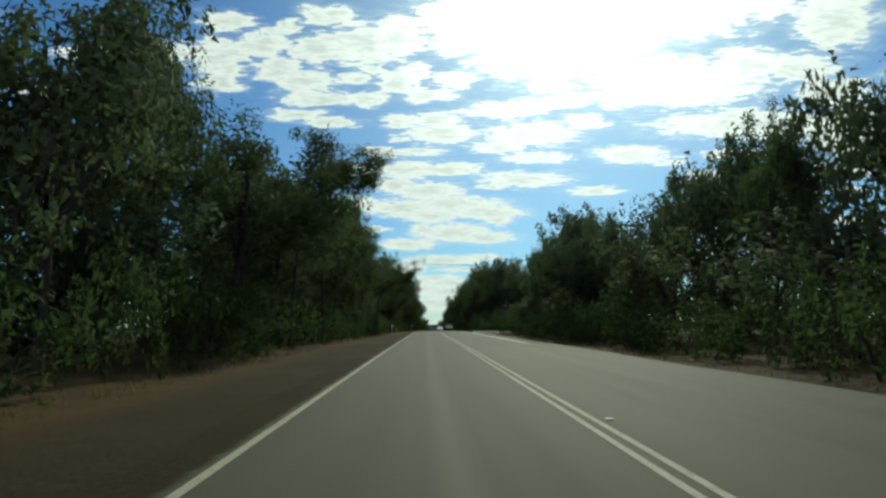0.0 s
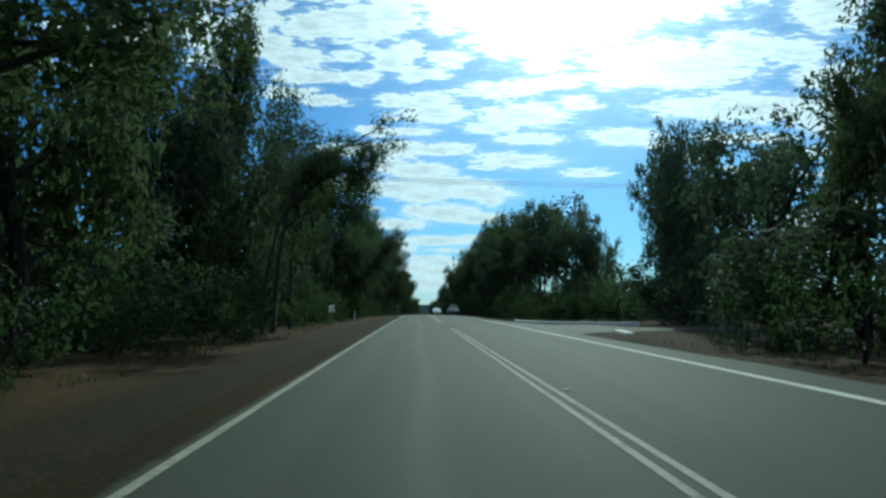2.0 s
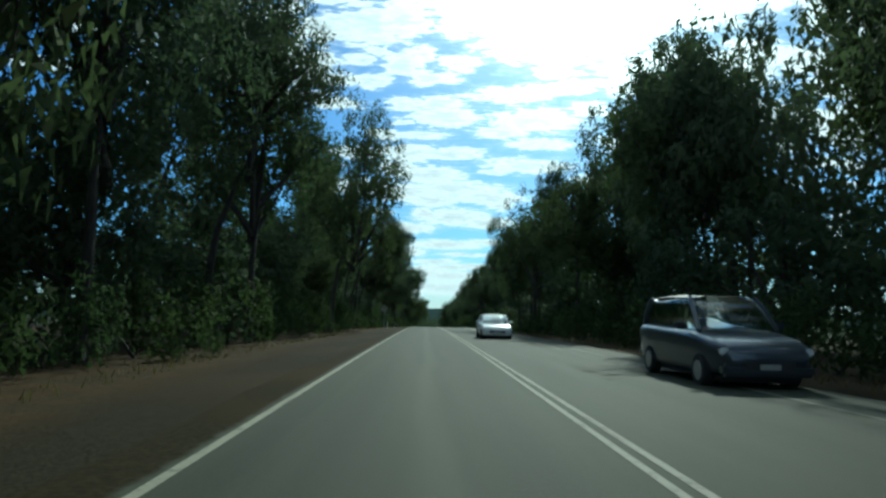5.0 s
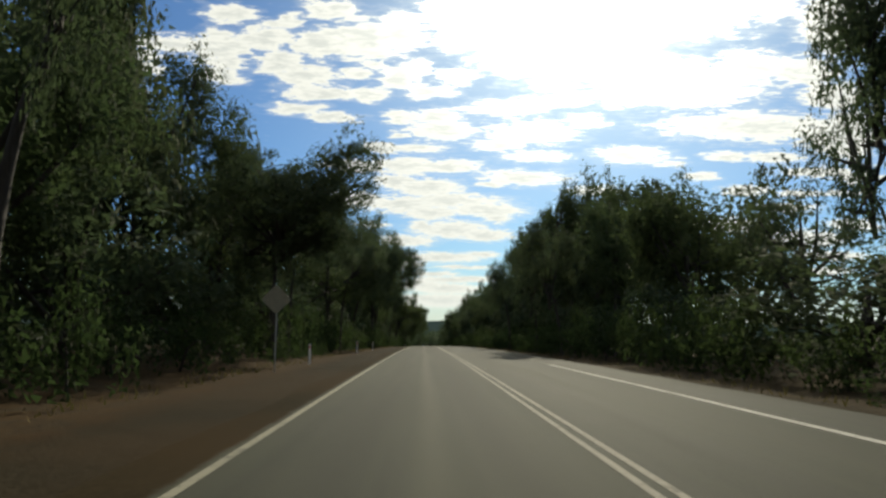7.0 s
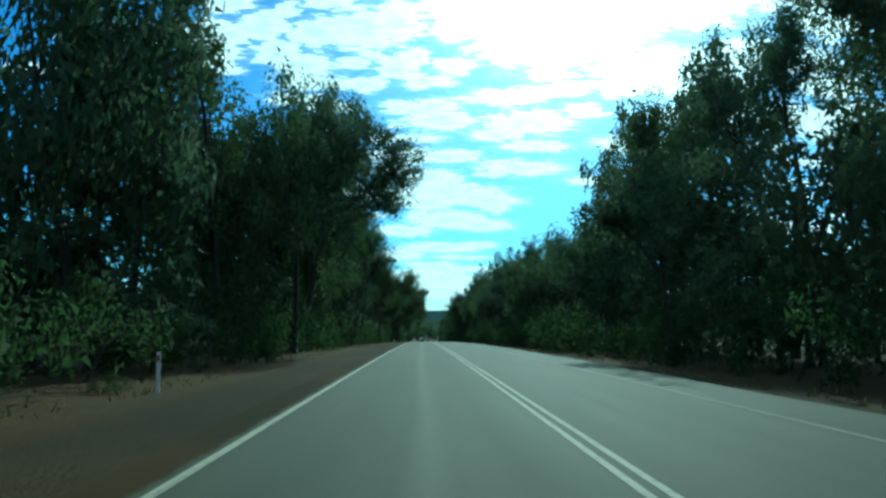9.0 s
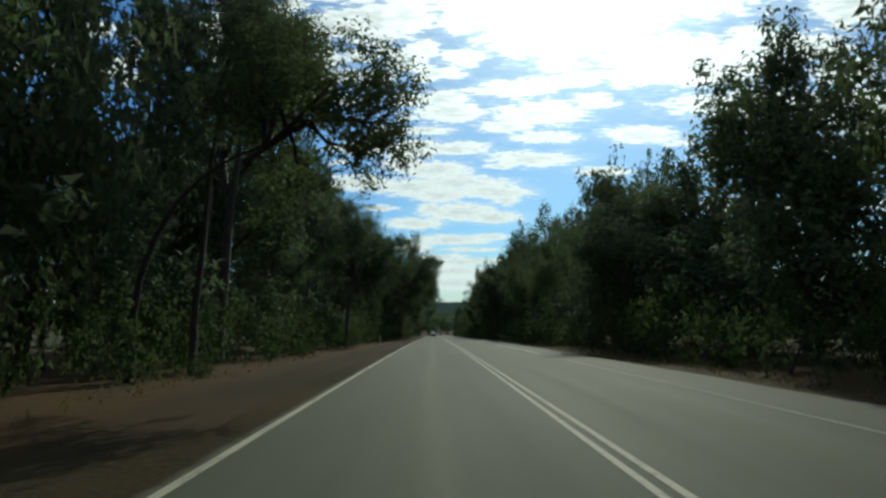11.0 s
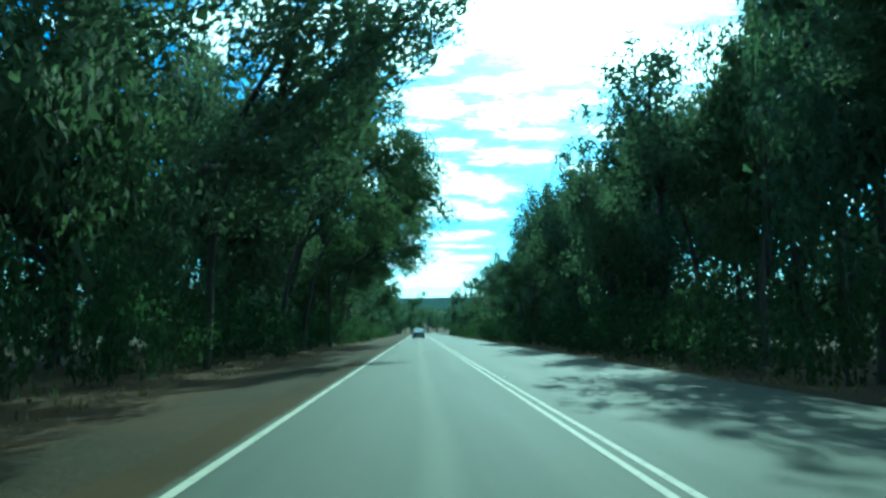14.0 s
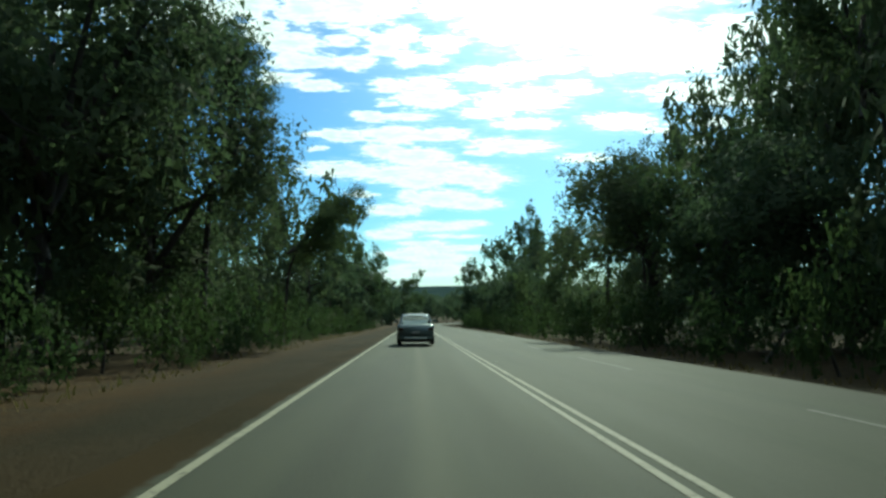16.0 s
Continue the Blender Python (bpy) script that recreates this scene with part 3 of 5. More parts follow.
def leaf_quads(rng, centres, spread, count, length, droop=0.5, heart=(0.0, 0.0, 0.0)):
    """Vertices of small pointed leaves on the outsides of clumps, and the way each leaf's clump faces."""
    c = np.repeat(centres, count, axis=0)
    s = np.repeat(spread, count)[:, None]
    d = unit(rng.normal(size=c.shape))
    p = c + d * s * (rng.random((len(c), 1)) ** 0.45)
    out = unit(d + 0.55 * unit(c - np.array(heart)) + np.array([0, 0, 0.25]))
    face = unit(out + rng.normal(size=c.shape) * 0.55)
    a = rng.normal(size=c.shape) + np.array([0, 0, -droop])
    a = unit(a - face * np.sum(a * face, axis=1)[:, None])
    b = np.cross(face, a)
    ln = length * rng.uniform(0.8, 1.45, (len(c), 1))
    wd = ln * rng.uniform(0.19, 0.33, (len(c), 1))
    q = np.stack([p - b * wd, p + a * ln, p + b * wd], axis=1)
    turned = np.sum(np.cross(q[:, 1] - q[:, 0], q[:, 2] - q[:, 0]) * out, axis=1) < 0
    q[turned] = q[turned][:, ::-1]
    return q.reshape(-1, 3), np.repeat(unit(out * 1.4 + face * 0.6), 3, axis=0)


def leaf_mesh(name, q, mat, k=3, soft=None):
    me = bpy.data.meshes.new(name)
    n = len(q) // k
    me.vertices.add(len(q))
    me.vertices.foreach_set("co", q.astype(np.float32).ravel())
    me.loops.add(k * n)
    me.loops.foreach_set("vertex_index", np.arange(k * n, dtype=np.int32))
    me.polygons.add(n)
    me.polygons.foreach_set("loop_start", np.arange(0, k * n, k, dtype=np.int32))
    me.materials.append(mat)
    me.update(calc_edges=True)
    if soft is not None:
        me.polygons.foreach_set("use_smooth", np.ones(n, dtype=bool))
        me.normals_split_custom_set_from_vertices(soft.astype(np.float32))
    return me


def make_crown(seed, clumps, per, leaf, mat, open_=0.0, heart=26):
    """Leaves and limbs of one crown of unit size, lobed and gappy."""
    rng = np.random.default_rng(seed)
    n = int(rng.integers(7, 11))
    lobes, rad = [], []
    for k in range(n):
        w, h = rng.uniform(0, 2 * np.pi) + k * 2.4, -0.75 + 1.5 * (k + 0.5) / n + rng.uniform(-0.12, 0.12)
        r = np.sqrt(max(0.05, 1 - h * h)) * rng.uniform(0.45, 0.68)
        lobes.append((np.cos(w) * r, np.sin(w) * r, h * 0.72))
        rad.append(rng.uniform(0.30, 0.46))
    lobes.append((0, 0, 0.05))
    rad.append(0.5)
    lobes, rad = np.array(lobes), np.array(rad)
    pick = rng.integers(0, len(lobes), clumps)
    d = rng.normal(size=(clumps, 3))
    d /= np.linalg.norm(d, axis=1)[:, None]
    cs = lobes[pick] + d * (rad[pick] * rng.random(clumps) ** 0.5)[:, None]
    ln = np.linalg.norm(cs, axis=1)
    cs *= (np.minimum(ln, 0.93) / np.maximum(ln, 1e-6))[:, None]
    if open_:
        cs = cs[rng.random(len(cs)) > open_ * (cs[:, 2] < -0.1)]
    sp = rng.uniform(0.09, 0.18, len(cs))
    q, soft = leaf_quads(rng, cs, sp, per, leaf)
    # larger tufts deep inside close the heart of the crown
    inner = lobes * 0.8
    q2, soft2 = leaf_quads(rng, inner, rad * 0.72, heart, min(leaf * 1.7, 0.064))
    q, soft = np.concatenate([q, q2]), np.concatenate([soft, soft2])
    # the crown fills its unit size
    wide = np.percentile(np.hypot(q[:, 0], q[:, 1]), 98.5)
    low, high = np.percentile(q[:, 2], 1.0), np.percentile(q[:, 2], 99.3)
    fit = np.array([1 / wide, 1 / wide, 2 / (high - low)])
    shift = np.array([0, 0, -(high + low) / (high - low)])
    q, lobes, cs = q * fit + shift, lobes * fit + shift, cs * fit + shift
    limbs = []
    foot = Vector((0, 0, -1.02))
    for k in range(len(lobes)):
        vs, fs = [], []

        def add(pts, rs, seg):
            v, f = tube(pts, rs, seg)
            o = len(vs)
            vs.extend(v)
            fs.extend(tuple(i + o for i in g) for g in f)

        tip = Vector(lobes[k])
        start = foot.lerp(Vector((0, 0, 0.1)), float(rng.uniform(0.0, 0.75)))
        mid = start.lerp(tip, 0.5) + Vector(rng.normal(size=3)) * 0.06
        add([start, mid, tip], [0.030, 0.020, 0.008], 6)
        for _ in range(5):
            c = Vector(cs[int(rng.integers(0, len(cs)))])
            if (c - tip).length < 0.6:
                b0 = mid.lerp(tip, float(rng.uniform(0.2, 1.0)))
                add([b0, b0.lerp(c, 0.5) + Vector(rng.normal(size=3)) * 0.03, c], [0.009, 0.006, 0.003], 4)
        limbs.append(mesh_of("limb", vs, fs, M_BARK, smooth=True))
    v, f = tube([foot, Vector((0.02, 0.02, -0.4)), Vector((0, -0.02, 0.3))], [0.040, 0.032, 0.012], 7)
    limbs.append(mesh_of("limb", v, f, M_BARK, smooth=True))
    return leaf_mesh("crown", q, mat, soft=soft), limbs, q, soft


FINE_CROWNS = [make_crown(80 + k, 118, 96, 0.034, M_LEAF if k % 2 else M_LEAF2, 0.25 * (k % 2), 190) for k in range(4)]
CROWNS = [make_crown(20 + k, 116, 50, 0.046, M_LEAF if k % 2 else M_LEAF2, 0.25 * (k % 3 == 0), 170) for k in range(10)]
SPARSE = [make_crown(60 + k, 44, 46, 0.040, M_LEAF2, 0.2, 0) for k in range(2)]
MID_CROWNS = [make_crown(44 + k, 78, 40, 0.054, M_LEAF2, 0.0, 80) for k in range(3)]
FAR_CROWNS = [make_crown(40 + k, 60, 26, 0.095, M_LEAF if k % 2 else M_LEAF2, 0.0, 50) for k in range(4)]
OPEN_CROWNS = [make_crown(70 + k, 62, 60, 0.040, M_LEAF2, 0.35, 8) for k in range(3)]
tree_count = [0]


def eucalypt(x, y, height, r, a, kinds=None):
    """A roadside eucalypt: x, y and height of the crown, its half-width and half-height. A crown over the road leans out from a trunk on the verge."""
    k = tree_count[0]
    tree_count[0] += 1
    rng = random.Random(1000 + k)
    far = y > 640
    leaves, limbs, _, _ = rng.choice(kinds or (FAR_CROWNS if far else MID_CROWNS if abs(x) > 19 or (height < 8 and abs(x) > 12) else FINE_CROWNS if abs(x) < 10.5 or r > 5.2 else CROWNS))
    tx = -max(8.4, -x) if x < 0 else max(10.8, x)
    tx += rng.uniform(-0.5, 0.5)
    ty = y + rng.uniform(-0.8, 0.8)
    lean = abs(tx - x) > 1.6
    if lean:
        ty += r * 0.5
    elif height - 2 * a > 6:
        tx += math.copysign(1.5, x)
    gx = bend(y)
    gz = ground_z(tx, ty)
    size = "tall" if height > 14 else "low" if height < 8 else "mid-sized"
    tree = root("eucalypt_tree", tx + gx, ty, gz, 0,
                label=size + (" eucalypt leaning out over the road, dark olive foliage" if lean else " eucalypt with a dark olive crown above the verge"),
                category="tree", group="trees along the road")
    tilt = math.copysign(0.95, -x) if lean else rng.uniform(-0.12, 0.12)
    turn = Euler((rng.uniform(-0.12, 0.12), tilt, 0 if lean else rng.uniform(0, 6.28)))
    heart = Vector((x - tx, y - ty, road_z(y) + height - a - gz))
    foot = heart + turn.to_matrix() @ Vector((0, 0, -r)) if lean else Vector((heart.x, heart.y, heart.z - a))
    foot.z = max(foot.z, 0.25 * height)
    br = 0.05 + 0.0075 * height
    # a leaning tree stands upright first and reaches out with its leader
    end = foot.lerp(heart, 0.4) if lean else foot + Vector((0, 0, a * 0.35))
    knee = Vector((foot.x * 0.06 + rng.uniform(-0.3, 0.3), foot.y * 0.1 + rng.uniform(-0.3, 0.3), end.z * (0.9 if lean else 0.75)))
    path = [Vector((0, 0, -0.35)), Vector((0, 0, 0.05))]
    for i in range(1, 8):
        u = i / 7
        path.append(knee * (2 * u * (1 - u)) + end * (u * u) + Vector((rng.uniform(-0.06, 0.06), rng.uniform(-0.06, 0.06), 0)))
    if lean:
        br *= 0.8
    v, f = tube(path, [br * 1.6, br * 1.25, br * 1.05, br * 0.96, br * 0.85, br * 0.7, br * 0.52, br * 0.4, br * 0.25], 9)
    ob = new("trunk", mesh_of("trunk", v, f, M_BARK, smooth=True))
    ob.parent = tree
    for name, me in [("crown", leaves)] + [("limb", m) for m in (limbs[:4] if far else limbs[:-1] if lean else limbs)]:
        ob = new(name, me)
        ob.parent = tree
        ob.matrix_basis = Matrix.LocRotScale(heart, turn, Vector((a, r, r) if lean else (r, r, a)) * 1.03)
    return tree


def joined_trees(name, label, rows):
    """Trees too many and too hidden to count, as one mass of leaves and trunks."""
    leaf, wood, soft = [], [], []
    for k, (x, y, height, r, a) in enumerate(rows):
        rng = random.Random(name + str(k))
        q, nm = rng.choice(FAR_CROWNS if y > 655 else MID_CROWNS)[2:]
        w = rng.uniform(0, 6.28)
        c, d = math.cos(w), math.sin(w)
        z = road_z(y) + height - a
        p = np.stack([(q[:, 0] * c - q[:, 1] * d) * r * 1.03 + x + bend(y), (q[:, 0] * d + q[:, 1] * c) * r * 1.03 + y, q[:, 2] * a * 1.03 + z], axis=1)
        leaf.append(p)
        soft.append(np.stack([nm[:, 0] * c - nm[:, 1] * d, nm[:, 0] * d + nm[:, 1] * c, nm[:, 2]], axis=1))
        br, g0 = 0.06 + 0.0095 * height, ground_z(x, y)
        v, f = tube([(x + bend(y), y, g0 - 0.3), (x + bend(y) + rng.uniform(-.3, .3), y, (g0 + z) / 2), (x + bend(y), y, z)], [br * 1.4, br * 0.9, br * 0.4], 7)
        for g in f:
            for i in range(1, len(g) - 1):
                wood += [v[g[0]], v[g[i]], v[g[i + 1]]]
    leaf, wood = np.concatenate(leaf), np.array([tuple(p) for p in wood])
    round_ = np.repeat(unit(np.cross(wood[1::3] - wood[::3], wood[2::3] - wood[::3])), 3, axis=0)
    me = leaf_mesh(name, np.concatenate([leaf, wood]), M_LEAF2, soft=np.concatenate(soft + [round_]))
    me.materials.append(M_BARK)
    me.polygons.foreach_set("material_index", np.repeat(np.array([0, 1], dtype=np.int32), [len(leaf) // 3, len(wood) // 3]))
    tagged(new(name, me), label, "trees", kind="stuff")


for row in (
    (-11.9, 22, 13.2, 4.9, 4.7),
    (-13.9, 29, 6.8, 6.0, 3.4),
    (-9.9, 37, 11.7, 5.7, 4.1),
    (-11.8, 40, 4.7, 4.0, 2.3),
    (-5.0, 43, 12.3, 3.0, 1.9),
    (-18.4, 49, 24.2, 4.7, 6.4),
    (-10.3, 49, 14.6, 6.1, 4.6),
    (-8.9, 58, 12.8, 3.0, 3.6),
    (-13.3, 60, 5.1, 5.6, 2.6),
    (-14.9, 62, 11.0, 5.4, 3.7),
    (-8.2, 63, 12.1, 4.4, 3.3),
    (-13.1, 78, 4.6, 5.1, 2.3),
    (-15.3, 80, 12.3, 6.7, 4.1),
    (-10.5, 85, 12.4, 6.4, 4.1),
    (-18.4, 91, 20.6, 3.5, 4.3),
    (-12.4, 92, 13.2, 4.4, 6.4),
    (-13.8, 99, 5.4, 5.8, 2.7),
    (-4.1, 106, 10.1, 2.7, 1.9),
    (-5.8, 115, 11.6, 3.3, 3.6),
):
    eucalypt(*row)
for row in (
    (-13.7, 116, 17.8, 6.0, 8.4),
    (-12.9, 118, 21.9, 2.6, 5.0),
    (-13.8, 128, 18.7, 6.1, 7.8),
    (-12.3, 129, 4.7, 4.1, 2.3),
    (-11.2, 145, 4.7, 3.3, 2.3),
    (-15.6, 150, 15.6, 6.2, 6.9),
    (-11.3, 152, 16.5, 2.3, 2.6),
    (-17.4, 154, 18.2, 3.4, 3.6),
    (-10.4, 161, 12.7, 6.1, 3.5),
    (-13.8, 168, 8.4, 5.7, 4.1),
    (-8.1, 170, 12.9, 3.7, 4.9),
    (-5.6, 171, 10.9, 4.8, 2.1),
    (-11.2, 190, 18.3, 5.0, 7.5),
    (-20.8, 193, 24.4, 6.6, 7.1),
    (-13.7, 193, 7.2, 5.6, 3.4),
    (-9.7, 197, 15.9, 4.3, 5.4),
    (-19.2, 199, 27.3, 3.9, 8.3),
    (-12.1, 200, 7.3, 4.2, 3.4),
    (-7.4, 208, 17.3, 4.1, 5.0),
):
    eucalypt(*row)
for row in (
    (-13.2, 209, 6.9, 5.4, 3.3),
    (-8.3, 212, 15.8, 4.8, 5.4),
    (-13.9, 216, 23.7, 4.8, 7.6),
    (-15.1, 226, 12.4, 6.6, 5.8),
    (-13.6, 228, 6.9, 5.5, 3.3),
    (-11.6, 232, 6.9, 3.6, 3.3),
    (-7.0, 239, 20.1, 5.8, 7.3),
    (-15.9, 242, 10.4, 6.3, 4.9),
    (-11.3, 243, 8.0, 3.0, 3.7),
    (-12.3, 247, 21.1, 4.6, 6.2),
    (-4.1, 256, 12.2, 2.7, 2.9),
    (-5.6, 256, 14.6, 2.9, 4.4),
    (-3.6, 257, 11.1, 2.5, 2.2),
    (-8.8, 264, 19.4, 2.5, 6.2),
    (-13.8, 267, 13.4, 5.5, 5.1),
    (-21.6, 267, 12.5, 5.8, 6.1),
    (-13.2, 274, 7.4, 5.3, 3.6),
    (-22.5, 278, 5.4, 6.6, 2.7),
    (-16.4, 278, 21.3, 4.0, 6.2),
):
    eucalypt(*row)
for row in (
    (-26.7, 284, 18.2, 6.1, 4.6),
    (-8.2, 287, 11.5, 4.9, 3.0),
    (-6.6, 288, 12.0, 4.8, 3.4),
    (-13.6, 288, 5.9, 5.4, 2.9),
    (-18.3, 292, 21.1, 5.3, 5.8),
    (-9.1, 296, 12.0, 4.4, 3.3),
    (-15.4, 298, 17.0, 5.5, 6.2),
    (-12.4, 303, 6.7, 4.7, 3.3),
    (-13.5, 308, 15.8, 2.9, 3.4),
    (-20.4, 319, 19.7, 3.3, 6.3),
    (-6.3, 319, 11.5, 2.5, 3.3),
    (-10.4, 322, 11.7, 5.4, 4.2),
    (-3.5, 325, 11.8, 2.9, 2.8),
    (-15.0, 328, 6.1, 6.4, 3.0),
    (-19.2, 330, 16.8, 6.0, 5.3),
    (-21.3, 342, 20.5, 6.4, 4.3),
    (-14.5, 344, 6.1, 6.3, 3.0),
    (-12.1, 344, 19.3, 5.0, 8.2),
    (-12.2, 358, 19.6, 6.2, 8.2),
):
    eucalypt(*row)
for row in (
    (-6.3, 365, 18.4, 4.6, 6.3),
    (-15.3, 369, 7.2, 6.6, 3.4),
    (-3.2, 371, 16.3, 3.6, 3.5),
    (-16.5, 376, 14.9, 6.6, 6.9),
    (-9.7, 376, 22.1, 6.3, 8.7),
    (-12.8, 380, 7.2, 5.0, 3.4),
    (-12.9, 387, 26.5, 6.6, 8.3),
    (-9.7, 387, 15.0, 4.8, 4.8),
    (-22.3, 395, 17.3, 6.8, 8.4),
    (-17.3, 395, 7.2, 6.3, 3.4),
    (-16.0, 400, 17.1, 6.0, 8.0),
    (-12.5, 402, 18.2, 5.5, 6.2),
    (-15.3, 404, 6.9, 6.6, 3.3),
    (-14.9, 408, 22.4, 6.4, 10.1),
    (-3.0, 408, 10.6, 2.8, 3.2),
    (-5.5, 411, 12.7, 2.3, 3.0),
    (-14.3, 414, 7.5, 5.8, 3.6),
    (-14.6, 418, 19.9, 6.1, 9.2),
    (-8.5, 422, 22.0, 3.3, 5.1),
):
    eucalypt(*row)
for row in (
    (-11.2, 425, 20.6, 6.4, 6.0),
    (-13.2, 429, 4.5, 5.3, 2.2),
    (-13.2, 433, 14.6, 6.6, 5.6),
    (-9.4, 436, 14.1, 2.9, 2.6),
    (-20.7, 438, 15.9, 3.3, 2.8),
    (-11.9, 449, 15.8, 4.8, 6.2),
    (-7.6, 455, 13.2, 4.7, 4.0),
    (-5.5, 459, 11.5, 3.6, 3.4),
    (-11.7, 461, 16.8, 5.3, 2.6),
    (-14.5, 469, 4.7, 6.6, 2.3),
    (-25.2, 472, 5.8, 6.7, 2.8),
    (-19.2, 472, 15.0, 6.6, 7.3),
    (-32.8, 484, 16.4, 6.0, 8.0),
    (-15.3, 487, 17.9, 6.7, 8.7),
    (-13.0, 489, 4.6, 5.1, 2.3),
    (-10.4, 491, 18.7, 4.4, 5.1),
    (-11.3, 502, 6.3, 3.4, 3.2),
    (-15.1, 503, 15.3, 4.6, 7.5),
    (-2.7, 505, 13.7, 4.6, 3.6),
):
    eucalypt(*row)
for row in (
    (-9.7, 505, 16.2, 6.6, 4.8),
    (-3.5, 521, 15.8, 6.1, 5.0),
    (-14.5, 523, 17.5, 6.4, 8.4),
    (-2.2, 535, 17.6, 2.9, 6.3),
    (-14.3, 541, 4.9, 6.6, 2.5),
    (-14.5, 542, 18.2, 6.6, 8.3),
    (-1.4, 546, 15.3, 2.3, 3.4),
    (-6.7, 546, 23.1, 5.4, 7.6),
    (-5.1, 556, 18.7, 6.4, 6.0),
    (-14.4, 556, 15.2, 6.0, 7.4),
    (-14.0, 571, 4.7, 6.2, 2.3),
    (-11.8, 571, 13.1, 6.3, 5.1),
    (-4.9, 573, 17.1, 6.2, 5.4),
    (-2.8, 575, 12.7, 3.0, 3.2),
    (-12.4, 589, 14.9, 6.6, 6.0),
    (-13.7, 597, 4.7, 6.0, 2.3),
    (-11.7, 598, 13.4, 6.4, 5.3),
    (-9.1, 600, 15.5, 2.7, 2.5),
    (-5.1, 606, 9.3, 2.8, 2.5),
):
    eucalypt(*row)
for row in (
    (-15.3, 610, 21.8, 6.4, 5.7),
    (-12.6, 649, 18.3, 6.4, 7.7),
    (-8.4, 691, 17.0, 4.3, 6.1),
    (-14.4, 704, 16.6, 6.3, 8.1),
    (-5.4, 813, 18.4, 6.7, 6.9),
):
    eucalypt(*row)
for row in (
    (16.6, 27, 6.2, 6.0, 3.0),
    (23.6, 34, 14.8, 4.3, 4.3),
    (17.7, 35, 11.8, 2.3, 3.6),
    (15.7, 44, 6.6, 5.4, 3.3),
    (23.6, 49, 15.0, 4.6, 6.1),
    (23.3, 54, 14.8, 5.3, 6.2),
    (12.9, 60, 8.6, 4.2, 2.7),
    (20.6, 63, 12.3, 4.6, 5.0),
    (16.5, 63, 6.5, 5.5, 3.2),
    (15.7, 64, 11.6, 3.4, 5.1),
    (32.1, 74, 20.5, 4.2, 4.9),
    (30.7, 80, 18.7, 4.3, 4.4),
    (19.4, 81, 13.4, 2.3, 2.7),
    (19.1, 84, 13.5, 6.6, 6.3),
    (14.9, 94, 9.7, 2.2, 3.0),
    (23.6, 96, 17.2, 6.4, 4.2),
    (16.7, 96, 4.7, 6.3, 2.3),
    (23.4, 103, 16.6, 4.9, 4.7),
    (20.5, 110, 11.4, 6.4, 4.3),
):
    eucalypt(*row)
for row in (
    (20.0, 123, 4.8, 5.1, 2.5),
    (20.8, 124, 14.3, 3.4, 5.3),
    (27.3, 130, 17.5, 6.3, 6.9),
    (23.8, 133, 18.4, 2.7, 3.5),
    (22.5, 136, 15.2, 2.3, 3.0),
    (24.3, 138, 17.7, 2.8, 6.2),
    (26.0, 138, 11.8, 3.6, 5.0),
    (28.9, 143, 20.5, 3.5, 7.6),
    (28.5, 146, 9.6, 2.5, 2.7),
    (32.6, 154, 8.8, 3.0, 3.2),
    (25.7, 154, 4.5, 6.7, 1.9),
    (10.5, 156, 10.7, 2.6, 2.2),
    (22.9, 165, 12.9, 2.8, 2.6),
    (18.0, 165, 4.7, 6.8, 2.3),
    (24.8, 165, 4.8, 4.3, 2.2),
    (23.4, 168, 8.7, 4.3, 3.6),
    (20.4, 171, 16.6, 6.7, 5.3),
    (26.2, 173, 13.4, 3.3, 5.8),
    (11.5, 178, 12.7, 2.6, 4.0),
):
    eucalypt(*row)
for row in (
    (19.3, 181, 18.0, 3.0, 3.3),
    (31.2, 184, 12.4, 2.7, 4.7),
    (16.7, 184, 17.9, 4.9, 6.1),
    (12.2, 186, 11.8, 3.9, 4.3),
    (13.1, 192, 14.2, 3.5, 4.6),
    (17.8, 194, 7.4, 6.7, 3.6),
    (27.1, 197, 19.8, 6.6, 8.1),
    (17.0, 201, 17.5, 4.1, 5.7),
    (16.7, 208, 6.9, 5.4, 3.3),
    (13.9, 213, 6.8, 3.3, 3.3),
    (15.3, 214, 17.7, 4.1, 5.4),
    (14.5, 216, 16.3, 5.0, 5.4),
    (18.4, 225, 20.3, 5.1, 5.3),
    (16.6, 227, 18.3, 6.2, 8.5),
    (11.2, 228, 12.5, 3.7, 3.5),
    (16.5, 233, 15.7, 6.1, 7.4),
    (17.2, 242, 7.6, 6.6, 3.6),
    (12.8, 245, 16.4, 2.6, 2.5),
    (11.1, 247, 14.3, 4.0, 5.4),
):
    eucalypt(*row)
